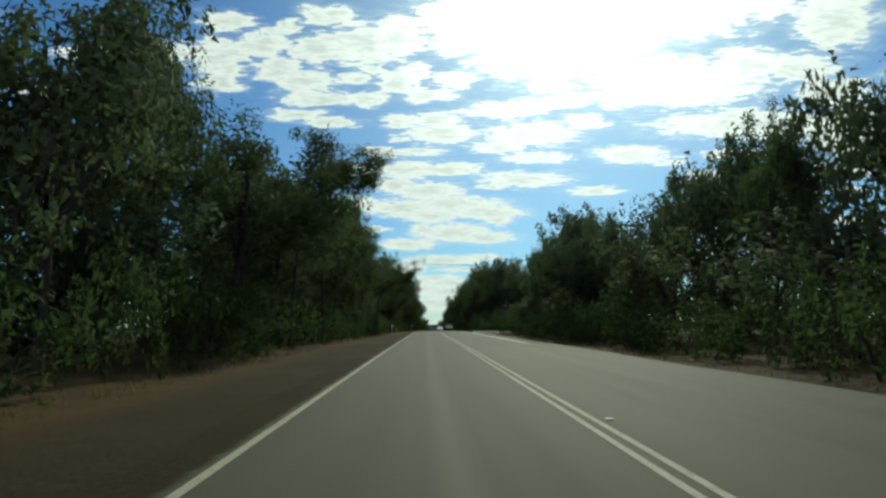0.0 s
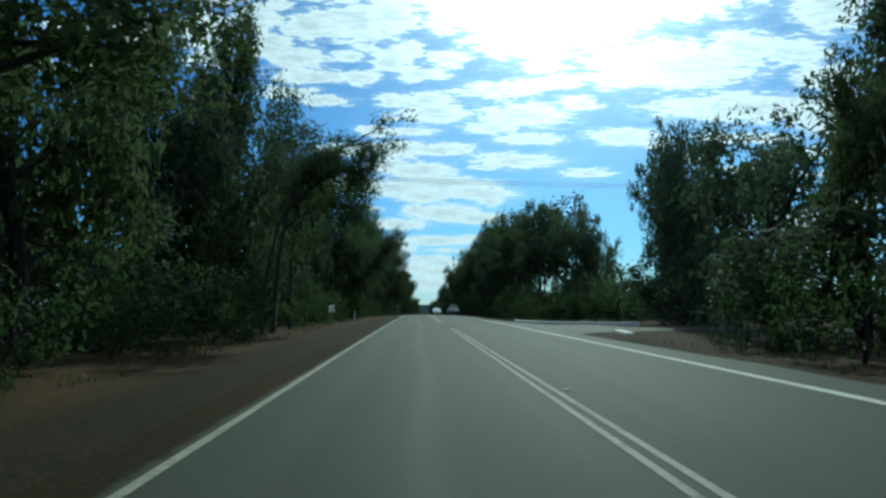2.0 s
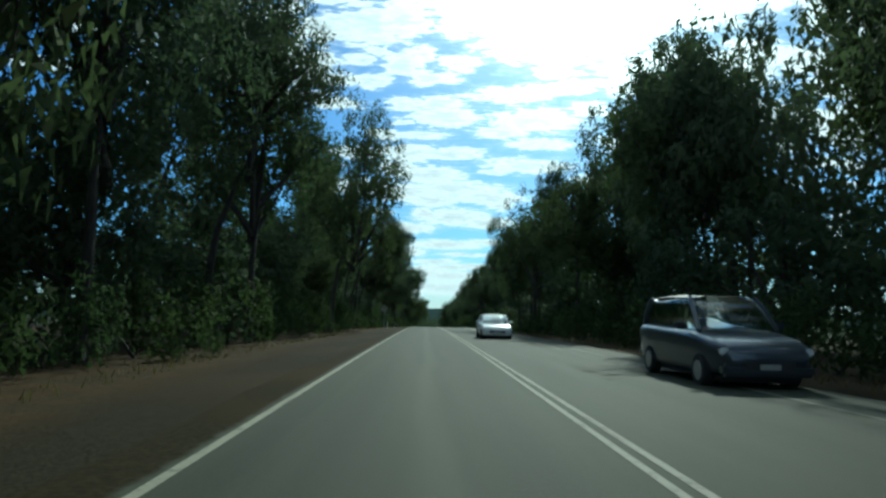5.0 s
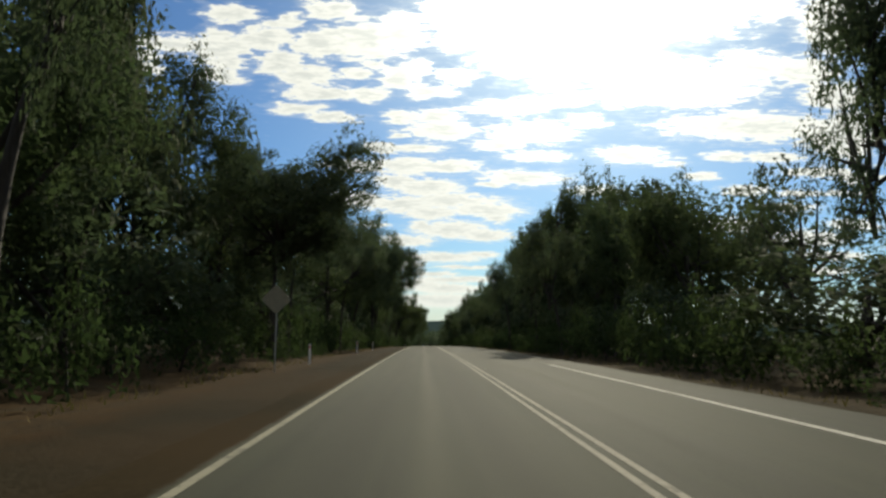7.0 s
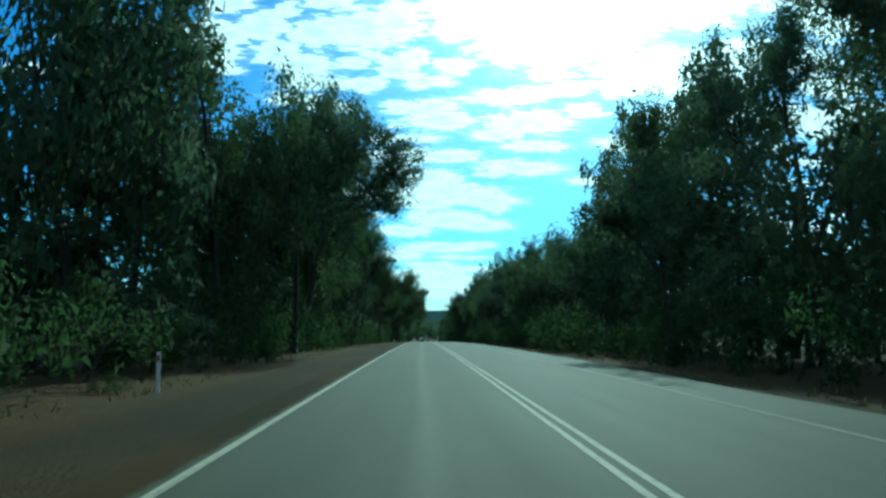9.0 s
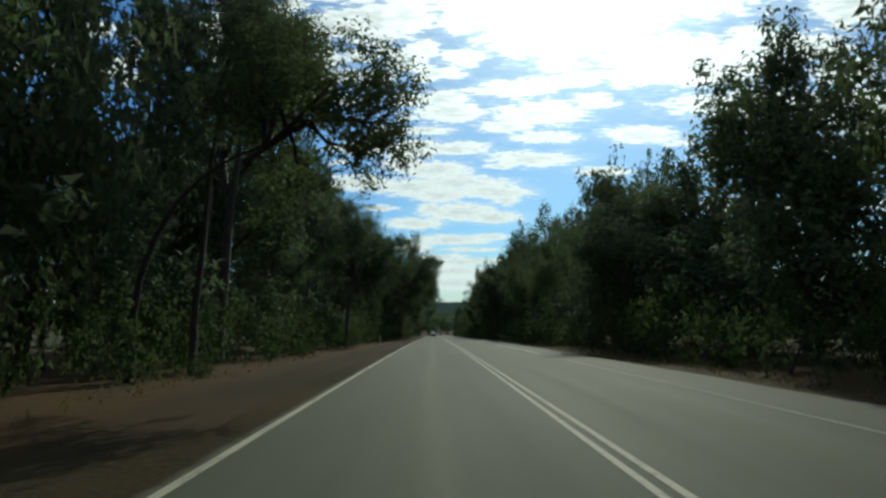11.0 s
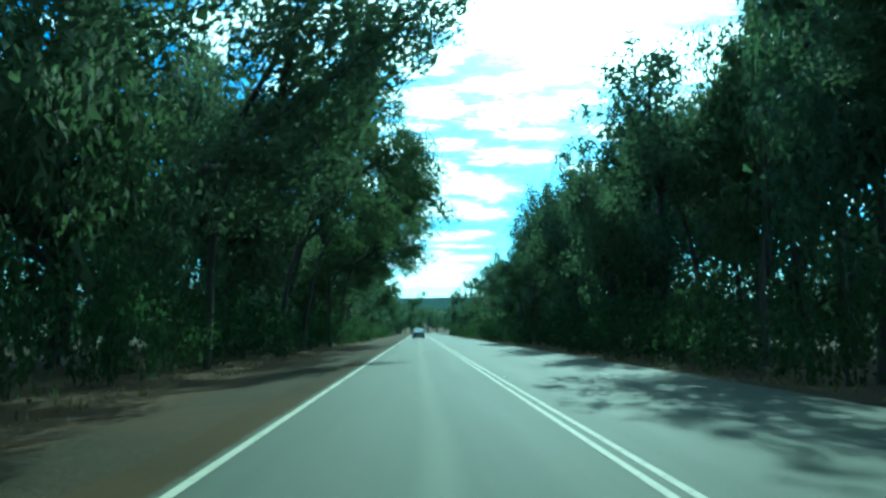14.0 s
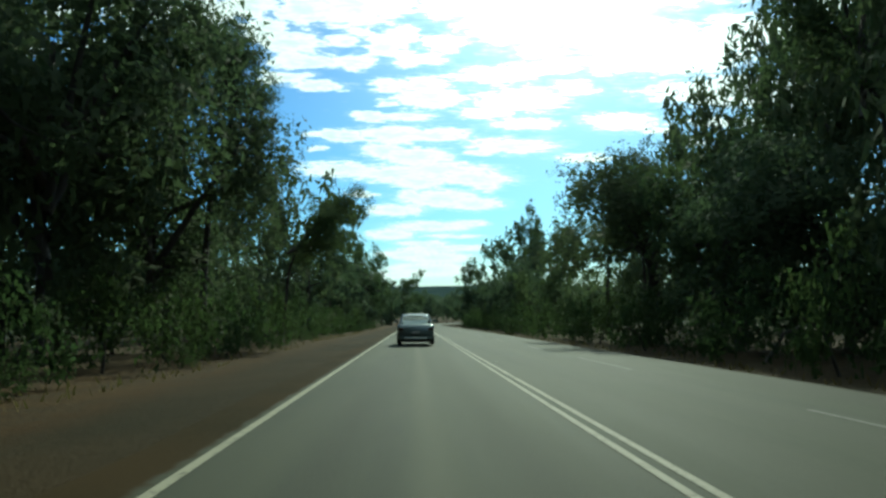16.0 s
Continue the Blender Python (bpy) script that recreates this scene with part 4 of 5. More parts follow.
for row in (
    (15.9, 248, 6.8, 4.9, 3.3),
    (13.9, 268, 14.1, 2.7, 3.4),
    (16.6, 273, 4.5, 6.3, 2.2),
    (16.4, 290, 11.4, 4.0, 4.1),
    (15.3, 290, 4.6, 4.8, 2.3),
    (10.2, 303, 10.6, 2.9, 3.5),
    (15.8, 304, 12.4, 3.9, 3.9),
    (20.7, 307, 14.2, 6.0, 6.0),
    (15.4, 309, 13.8, 4.1, 5.8),
    (20.2, 318, 4.5, 6.8, 2.2),
    (19.0, 321, 18.9, 3.5, 6.6),
    (14.4, 322, 17.8, 2.6, 3.4),
    (16.4, 323, 19.1, 4.2, 8.3),
    (9.5, 331, 10.3, 2.2, 2.5),
    (15.1, 332, 12.4, 5.7, 2.8),
    (19.2, 335, 14.4, 4.7, 2.3),
    (17.1, 349, 11.6, 6.6, 5.6),
    (17.5, 351, 17.5, 2.5, 3.0),
    (13.7, 357, 11.6, 4.7, 3.5),
):
    eucalypt(*row)
for row in (
    (19.4, 359, 20.0, 3.3, 4.9),
    (16.0, 366, 17.8, 2.8, 3.4),
    (22.7, 367, 21.9, 5.0, 5.4),
    (19.8, 376, 14.8, 6.8, 7.3),
    (22.9, 381, 23.8, 5.8, 6.1),
    (17.8, 387, 13.2, 5.8, 6.2),
    (16.6, 397, 7.2, 6.2, 3.4),
    (18.0, 400, 13.5, 6.8, 5.8),
    (16.1, 406, 10.6, 5.0, 4.9),
    (17.1, 415, 6.8, 5.4, 3.3),
    (14.4, 418, 11.6, 3.7, 3.6),
    (16.7, 421, 15.1, 4.4, 4.3),
    (17.0, 426, 6.9, 5.7, 3.3),
    (20.2, 433, 12.5, 6.2, 5.3),
    (13.2, 434, 10.4, 5.3, 3.5),
    (17.3, 441, 12.7, 6.4, 6.0),
    (17.1, 449, 15.6, 5.0, 7.1),
    (16.8, 450, 5.1, 6.4, 2.5),
    (27.6, 454, 6.1, 6.6, 3.0),
):
    eucalypt(*row)
for row in (
    (15.9, 464, 4.7, 5.3, 2.3),
    (12.3, 470, 10.6, 2.9, 3.6),
    (10.4, 474, 9.5, 2.3, 2.7),
    (22.3, 479, 15.9, 6.4, 6.6),
    (11.6, 480, 9.0, 3.5, 2.7),
    (25.6, 481, 20.3, 5.0, 6.7),
    (30.4, 482, 25.9, 3.5, 7.7),
    (17.4, 483, 5.9, 6.7, 2.9),
    (17.5, 488, 13.9, 2.8, 2.3),
    (23.2, 494, 18.0, 5.4, 6.0),
    (19.2, 505, 4.6, 6.1, 2.3),
    (10.8, 508, 11.0, 3.5, 2.4),
    (18.4, 509, 19.1, 6.2, 8.3),
    (13.1, 514, 15.8, 4.4, 6.3),
    (14.0, 522, 14.3, 2.9, 5.4),
    (16.4, 523, 19.9, 3.4, 4.3),
    (11.0, 525, 13.4, 4.6, 3.5),
    (19.5, 528, 22.8, 3.9, 6.4),
    (19.3, 530, 12.8, 6.6, 6.2),
):
    eucalypt(*row)
for row in (
    (29.0, 530, 26.3, 3.7, 7.1),
    (25.9, 535, 4.7, 6.7, 2.3),
    (14.2, 536, 8.9, 3.0, 4.3),
    (27.0, 536, 27.6, 6.7, 8.1),
    (18.7, 537, 19.4, 5.8, 6.6),
    (22.7, 550, 4.5, 5.8, 2.2),
    (17.3, 550, 4.7, 6.6, 2.3),
    (20.7, 553, 20.3, 4.9, 5.6),
    (16.8, 553, 17.6, 6.0, 7.5),
    (9.7, 565, 10.1, 2.2, 2.6),
    (19.1, 570, 18.7, 3.6, 4.6),
    (16.3, 573, 4.6, 4.8, 2.3),
    (16.3, 576, 16.9, 5.8, 6.7),
    (20.2, 577, 20.3, 4.3, 4.6),
    (16.7, 590, 17.1, 3.7, 4.2),
    (17.2, 593, 8.6, 6.3, 4.2),
    (23.9, 599, 4.5, 6.2, 2.2),
    (15.3, 599, 12.8, 4.8, 6.0),
    (23.8, 603, 25.1, 5.0, 8.2),
):
    eucalypt(*row)
for row in (
    (23.2, 607, 18.5, 6.0, 6.6),
    (15.1, 608, 4.5, 4.4, 2.2),
    (15.2, 610, 11.6, 6.8, 4.2),
    (15.6, 613, 13.2, 3.0, 3.7),
    (29.0, 644, 24.1, 4.8, 6.7),
    (17.8, 654, 11.5, 6.7, 5.6),
    (21.8, 701, 21.4, 3.3, 6.4),
    (20.2, 702, 19.3, 6.7, 8.2),
    (28.2, 710, 25.3, 5.7, 8.4),
    (13.9, 715, 14.1, 4.6, 5.5),
):
    eucalypt(*row)
# open crowns with the sky behind them
for row in (
    (12.3, 256, 13.6, 4.6, 4.4),
    (14.3, 264, 17.6, 4.8, 6.1),
    (21.5, 267, 7.4, 6.0, 3.6),
    (29.5, 292, 24.8, 4.7, 8.3),
    (26.4, 295, 13.0, 5.7, 4.4),
    (28.5, 309, 16.2, 6.4, 5.0),
    (21.5, 338, 11.5, 6.8, 5.6),
    (14.6, 557, 8.0, 4.0, 3.9),
):
    eucalypt(*row, kinds=OPEN_CROWNS)
# a thin crown that droops over the lane
eucalypt(-3.0, 566, 15.5, 4.4, 5.0)
eucalypt(17.5, 171, 10.2, 2.8, 2.1)
# trees whose shade falls across the far lane
eucalypt(10.2, 257, 13.8, 3.4, 5.0)
eucalypt(11.8, 537, 12.0, 3.6, 4.6)
eucalypt(11.5, 548, 12.5, 3.8, 5.0)
eucalypt(11.2, 561, 11.5, 3.3, 4.5)
eucalypt(10.4, 313, 10.5, 3.0, 3.6)
# the rows behind them
behind = []
for row in (
    (-15.8, 25, 14.1, 6.0, 6.6),
    (-16.5, 35, 18.4, 4.0, 5.8),
    (-16.8, 43, 15.7, 5.8, 7.3),
    (-18.7, 60, 15.9, 5.8, 7.4),
    (-18.3, 68, 6.9, 5.1, 3.3),
    (-16.6, 71, 20.0, 5.8, 8.4),
    (-15.8, 76, 14.3, 5.8, 6.7),
    (-16.8, 83, 17.0, 4.9, 5.8),
    (-17.1, 108, 19.9, 5.6, 7.8),
    (-27.1, 109, 11.6, 6.0, 5.4),
    (-16.1, 112, 14.4, 6.0, 6.7),
    (-16.3, 121, 8.1, 5.7, 3.9),
    (-15.3, 136, 16.2, 6.0, 7.5),
    (-18.6, 163, 16.3, 5.8, 7.6),
    (-16.1, 171, 16.6, 6.0, 7.7),
    (-16.7, 183, 7.3, 5.8, 3.4),
    (-15.2, 187, 12.0, 6.1, 5.6),
    (-16.0, 204, 13.7, 6.1, 6.4),
    (-15.3, 257, 9.4, 6.0, 4.4),
):
    behind.append(row)
for row in (
    (-17.5, 282, 19.8, 4.8, 6.9),
    (-17.5, 289, 18.4, 6.0, 8.4),
    (-24.1, 289, 20.3, 6.1, 7.7),
    (-16.5, 302, 17.7, 6.0, 7.8),
    (-17.2, 310, 11.7, 5.7, 5.5),
    (-30.2, 316, 14.3, 6.0, 6.7),
    (-16.3, 332, 10.2, 6.1, 4.8),
    (-15.8, 347, 16.3, 5.5, 7.6),
    (-16.4, 358, 21.2, 4.9, 7.3),
    (-15.7, 364, 15.2, 5.8, 7.1),
    (-17.4, 434, 15.0, 6.0, 6.9),
    (-15.8, 443, 18.5, 6.1, 7.7),
    (-15.8, 463, 21.2, 5.8, 8.7),
    (-31.1, 473, 19.4, 5.8, 8.7),
    (-19.4, 480, 15.0, 6.1, 7.0),
    (-18.3, 489, 16.4, 6.0, 7.4),
    (-17.2, 494, 22.5, 5.8, 8.4),
    (-16.3, 507, 19.8, 5.7, 7.5),
    (-19.8, 514, 10.2, 6.1, 4.8),
):
    behind.append(row)
for row in (
    (-16.5, 518, 20.1, 6.0, 8.7),
    (-16.0, 526, 15.8, 5.3, 7.4),
    (-15.6, 532, 20.1, 5.1, 7.4),
    (-15.8, 537, 19.8, 5.6, 7.6),
    (-17.2, 545, 7.0, 5.4, 3.3),
    (-16.8, 551, 21.7, 5.8, 7.6),
    (-16.3, 560, 22.0, 5.7, 7.7),
    (-19.3, 564, 18.2, 5.8, 8.3),
    (-15.3, 577, 18.6, 6.0, 8.7),
    (-16.0, 581, 21.4, 5.8, 8.4),
    (-15.6, 592, 20.6, 6.1, 8.5),
    (-17.3, 600, 17.5, 5.7, 8.1),
    (-16.0, 617, 8.4, 5.5, 4.0),
    (-16.5, 631, 15.9, 5.6, 7.4),
    (-16.5, 640, 19.6, 4.7, 6.8),
    (-15.9, 647, 8.9, 6.0, 4.2),
):
    behind.append(row)
for row in (
    (21.2, 32, 13.2, 4.6, 6.2),
    (28.8, 55, 17.6, 5.0, 5.6),
    (28.4, 61, 7.4, 6.0, 3.5),
    (22.0, 67, 12.7, 5.4, 5.8),
    (19.5, 89, 11.7, 5.7, 5.5),
    (24.1, 89, 16.2, 4.6, 5.8),
    (19.9, 94, 8.3, 4.8, 4.0),
    (30.7, 133, 8.2, 6.1, 3.9),
    (31.2, 150, 9.8, 3.6, 4.7),
    (17.9, 190, 16.1, 5.7, 7.5),
    (21.6, 193, 19.4, 6.0, 6.4),
    (18.0, 211, 17.6, 5.7, 8.2),
    (19.9, 219, 17.8, 6.6, 8.3),
    (22.5, 227, 23.2, 5.4, 7.1),
    (19.1, 229, 7.2, 6.4, 3.4),
    (20.4, 249, 23.7, 5.4, 8.4),
    (18.4, 259, 18.4, 5.6, 8.0),
    (31.1, 277, 16.3, 5.8, 7.6),
    (18.6, 294, 11.8, 3.9, 4.4),
):
    behind.append(row)
for row in (
    (22.9, 297, 13.0, 6.0, 6.1),
    (20.8, 314, 15.3, 5.5, 6.7),
    (23.4, 329, 19.7, 6.4, 7.8),
    (21.6, 331, 17.5, 6.0, 8.1),
    (17.5, 342, 15.3, 5.5, 7.1),
    (25.3, 356, 6.8, 5.8, 3.3),
    (19.8, 365, 12.0, 6.0, 5.6),
    (17.8, 384, 6.9, 6.6, 3.3),
    (22.6, 386, 21.9, 6.1, 7.7),
    (22.2, 391, 20.6, 5.7, 7.3),
    (22.7, 394, 20.4, 5.7, 9.0),
    (23.2, 411, 17.3, 6.4, 8.1),
    (21.6, 419, 13.6, 6.4, 6.3),
    (22.9, 431, 18.4, 5.1, 5.5),
    (20.0, 436, 12.5, 4.8, 5.8),
    (18.0, 443, 12.9, 5.7, 5.5),
    (19.5, 454, 15.9, 5.6, 6.4),
    (17.8, 470, 12.3, 5.6, 5.4),
    (23.3, 474, 17.5, 5.6, 8.0),
):
    behind.append(row)
for row in (
    (19.3, 494, 13.9, 6.0, 6.6),
    (17.8, 501, 14.2, 6.0, 6.7),
    (21.5, 516, 21.5, 5.5, 8.0),
    (31.5, 538, 9.3, 6.1, 4.3),
    (18.1, 545, 17.5, 4.7, 6.9),
    (25.0, 545, 16.6, 5.8, 7.7),
    (22.5, 558, 20.4, 6.0, 8.8),
    (17.9, 558, 18.0, 5.0, 6.4),
    (18.8, 584, 18.9, 6.1, 8.0),
    (24.7, 586, 13.0, 6.0, 6.1),
    (21.3, 594, 18.4, 5.8, 8.4),
    (18.6, 604, 15.0, 4.6, 6.3),
    (17.8, 628, 14.6, 5.5, 6.9),
):
    behind.append(row)
joined_trees("wood_behind", "dense dark trees filling the wood behind the roadside rows", behind)

# thin, branchy crowns that reach over the road
for row in ((-4.0, 108, 12.9, 3.5, 3.3), (-8.9, 151, 16.8, 4.0, 4.0)):
    eucalypt(*row, kinds=SPARSE)


# rows that carry on down the hill
rng = random.Random(77)
downhill = []
for k in range(40):
    y = 655 + 8.4 * k + rng.uniform(-2, 2)
    downhill.append((-rng.uniform(10, 14), y, rng.uniform(9, 13), rng.uniform(4.0, 5.8), rng.uniform(3.7, 5.1)))
    downhill.append((rng.uniform(13.5, 17.5), y + 3, rng.uniform(7.4, 10.3), rng.uniform(4.0, 5.4), rng.uniform(3.2, 4.2)))
joined_trees("downhill_trees", "dark trees lining the road far down the hill", downhill)


# ---- undergrowth ----
def make_shrub(seed):
    rng = np.random.default_rng(seed)
    n = 26
    w = rng.uniform(0, 2 * np.pi, n)
    r = rng.uniform(0, 0.85, n) ** 0.7
    cs = np.stack([np.cos(w) * r, np.sin(w) * r, rng.uniform(0.12, 0.95, n) * (1 - 0.35 * r)], axis=1)
    q, soft = leaf_quads(rng, cs, rng.uniform(0.16, 0.30, n), 37, 0.080, 0.0)
    leaves = leaf_mesh("foliage", q, M_SHRUB, soft=soft)
    v, f = tube([(0, 0, -0.1), tuple(cs[0] * 0.4 + np.array([0, 0, 0.1])), tuple(cs[0] * 0.8)], [0.03, 0.02, 0.008], 5)
    return leaves, mesh_of("stem", v, f, M_BARK)


SHRUBS = [make_shrub(90 + k) for k in range(5)]


def shrub(x, y, size, high):
    rng = random.Random(int(x * 37 + y * 11))
    leaves, stems = rng.choice(SHRUBS)
    s = root("shrub", x + bend(y), y, ground_z(x, y), 0, label="dense dark green shrub on the forest edge" if high > 1.8 else "low scrubby bush in leaf litter at the verge",
             category="shrub", group="undergrowth along the road")
    for name, me in (("foliage", leaves), ("stem", stems)):
        ob = new(name, me)
        ob.parent = s
        ob.matrix_basis = Matrix.LocRotScale((0, 0, 0), Euler((0, 0, rng.uniform(0, 6.28))), (size, size, high))


rng = random.Random(31)
y = 6.0
while y < 700:
    shrub(-rng.uniform(8.7, 10.0), y, rng.uniform(1.7, 2.6), rng.uniform(2.4, 4.6))
    if not 92 < y < 139:
        low = 0.45 if 161 < y < 173 or 241 < y < 264 else 1.0
        shrub(rng.uniform(10.6, 12.0), y + 1.5, rng.uniform(1.7, 2.6), rng.uniform(2.0, 4.2) * low)
    if rng.random() < 0.45:
        shrub(-rng.uniform(7.4, 8.0), y + 2, rng.uniform(0.5, 0.9), rng.uniform(0.5, 1.1))
    y += rng.uniform(3.7, 5.5)


# dense scrub across the mouth of the side road
for k in range(17):
    shrub(13.5 + 2.1 * k, 139 + rng.uniform(-1.5, 1.5) + 0.25 * k, rng.uniform(2.2, 2.9), rng.uniform(2.7, 3.7))
    shrub(15.0 + 2.3 * k, 146 + rng.uniform(-1.5, 1.5) + 0.25 * k, rng.uniform(2.4, 3.0), rng.uniform(3.0, 4.2))


def open_behind(y):
    """Stretches where the belt of trees on the far side is thin and the scrub low."""
    return 175 < y < 216 or 252 < y < 339


def build_thicket(name, side, y0, y1, label):
    """The dense scrub behind the first rows, too tangled to count."""
    g = np.random.default_rng(int(abs(y0) + 7 + side))
    cs = []
    for _ in range(int((y1 - y0) * 2.9)):
        yy = g.uniform(y0, y1)
        xx = side * g.uniform(17, 38)
        if side > 0 and 96 < yy < 131 and xx < 60:
            continue
        hh = g.uniform(0.3, 1.0) * (5.2 if side < 0 else 1.3 if open_behind(yy) else 4.2)
        cs.append((xx + bend(yy), yy, ground_z(xx, yy) + hh))
    cs = np.array(cs)
    q, soft = leaf_quads(g, cs, g.uniform(0.8, 1.6, len(cs)), 44, 0.28, 0.0, (side * 60.0, (y0 + y1) / 2, -200.0))
    tagged(new(name, leaf_mesh(name, q, M_LEAF, soft=soft)), label, "undergrowth", kind="stuff")


for y0, y1 in ((-20, 234), (234, 490), (490, 810)):
    build_thicket("thicket", -1, y0, y1, "tangled dark scrub filling the wood behind the front trees")
    build_thicket("thicket", 1, y0, y1, "tangled dark scrub filling the wood across the road")


def build_canopy(name, side, stretches, label):
    """Treetops deeper in the wood, seen only in gaps between the front rows."""
    g = np.random.default_rng(40 + side)
    cs = []
    for y0, y1, top in stretches:
        for _ in range(int((y1 - y0) * 5.5)):
            yy, xx = g.uniform(y0, y1), side * g.uniform(24, 44)
            cs.append((xx + bend(yy), yy, ground_z(xx, yy) + g.uniform(1.5, top)))
    cs = np.array(cs)
    q, soft = leaf_quads(g, cs, g.uniform(1.1, 2.0, len(cs)), 22, 0.55, 0.3, (side * 70.0, 300.0, -300.0))
    tagged(new(name, leaf_mesh(name, q, M_LEAF2, soft=soft)), label, "trees", kind="stuff")


build_canopy("canopy", -1, ((-10, 200, 11.0), (240, 800, 11.5)), "dark treetops deeper in the wood")
build_canopy("canopy", 1, ((-10, 92, 8.5), (360, 500, 7.0), (620, 800, 9.0)), "dark treetops deeper in the wood across the road")


def far_woods():
    """The wood that closes the view beyond the bend."""
    g = np.random.default_rng(8)
    cs = []
    for _ in range(3000):
        yy, xx = g.uniform(930, 1550), g.uniform(-320, 460)
        if -9 < xx - bend(yy) < 13:
            continue
        cs.append((xx, yy, road_z(yy) + g.uniform(0.05, 1.0) * 11.0))
    cs = np.array(cs)
    q, soft = leaf_quads(g, cs, g.uniform(2.0, 3.6, len(cs)), 22, 1.6, 0.0, (0.0, 1200.0, -400.0))
    tagged(new("far_wood", leaf_mesh("far_wood", q, M_LEAF2, soft=soft)), "dense dark wood closing the valley beyond the bend", "wood", kind="stuff")


far_woods()


def dead_snag():
    s = root("dead_tree", 31.8, 175.1, ground_z(31.8, 175.1), 0, label="bare leaning dead trunk above the low scrub", category="tree")
    v, f = tube([(0, 0, -0.3), (-0.1, 0, 2.6), (-0.6, 0, 5.1), (-1.5, 0.1, 7.7)], [0.36, 0.33, 0.30, 0.20], 9)
    ob = new("trunk", mesh_of("trunk", v, f, M_BARK, smooth=True))
    ob.parent = s
    v, f = tube([(-0.45, 0, 4.6), (-0.2, 0.2, 5.8), (0.2, 0.3, 6.4)], [0.12, 0.08, 0.04], 6)
    ob = new("limb", mesh_of("limb", v, f, M_BARK, smooth=True))
    ob.parent = s


dead_snag()


def build_grass():
    g = np.random.default_rng(12)
    n = 6000
    y = g.uniform(2, 655, n)
    left = g.random(n) < 0.55
    x = np.where(left, -6.3 - np.abs(g.normal(0, 0.8, n)), 8.6 + np.abs(g.normal(0, 0.8, n)))
    keep = left | (y < 96) | (y > 141)
    x, y = x[keep], y[keep]
    z = np.array([ground_z(a, b) for a, b in zip(x, y)])
    p = np.stack([x, y, z], axis=1)
    h = g.uniform(0.06, 0.26, (len(p), 1))
    lean = np.concatenate([g.normal(0, 0.35, (len(p), 2)), np.ones((len(p), 1))], axis=1)
    side = np.stack([g.normal(0, 1, len(p)), g.normal(0, 1, len(p)), np.zeros(len(p))], axis=1)
    side /= np.linalg.norm(side, axis=1)[:, None]
    q = np.stack([p - side * 0.03, p + side * 0.03, p + side * 0.02 + lean * h * 0.6, p + lean * h], axis=1).reshape(-1, 3)
    tagged(new("grass", leaf_mesh("grass", q, M_DRY, 4)), "sparse dry straw-coloured grass along the verge edges", "grass", kind="stuff")


build_grass()


# ---- roadside furniture ----
def guide_post(x, y):
    p = root("guide_post", x, y, ground_z(x, y), 0, label="slim white roadside guide post with a small reflector", category="post", group="guide posts along the verge")
    bm = bmesh.new()
    box(bm, -0.05, -0.016, -0.3, 0.05, 0.016, 1.0, 0.012)
    part("post", bm, M_WHITE, p)
    bm = bmesh.new()
    box(bm, -0.032, -0.026, 0.78, 0.032, -0.014, 0.92, 0.004)
    part("reflector", bm, M_RED, p, "red reflector")


for x, y in ((-5.85, 136.3), (-5.7, 282.7), (-5.7, 307.8), (-6.35, 335.4), (-5.75, 466.6)):
    guide_post(x, y)


def sight_board():
    s = root("chevron_board", -5.85, 118.6, ground_z(-5.85, 118.6), 88, label="black and white striped hazard board on two pale posts", category="road sign")
    for x in (-0.6, 0.6):
        bm = bmesh.new()
        cyl(bm, (x, 0.03, -0.4), (x, 0.03, 1.44), 0.022)
        part("post", bm, M_PALE, s, "pale painted post")
    bm = bmesh.new()
    box(bm, -1.3, -0.012, 1.02, 1.3, 0.002, 1.50, 0.004)
    board = part("board", bm, M_BLACK, s, "flat black board")
    for x0, d in ((-1.05, 0.36), (-0.42, 0.36), (0.30, -0.30), (1.0, -0.30)):
        bm = bmesh.new()
        w = 0.32
        a = [(x0 - w / 2 - d / 2, 1.023), (x0 + w / 2 - d / 2, 1.023), (x0 + w / 2 + d / 2, 1.497), (x0 - w / 2 + d / 2, 1.497)]
        a = [(max(-1.295, min(1.295, u)), v) for u, v in a]
        fr = [bm.verts.new((u, -0.020, v)) for u, v in a]
        bk = [bm.verts.new((u, -0.013, v)) for u, v in a]
        bm.faces.new(fr)
        bm.faces.new(bk[::-1])
        for k in range(4):
            bm.faces.new((fr[k], bk[k], bk[(k + 1) % 4], fr[(k + 1) % 4]))
        bmesh.ops.recalc_face_normals(bm, faces=bm.faces)
        ob = part("stripe", bm, M_WHITE, board, "white reflective stripe")


sight_board()


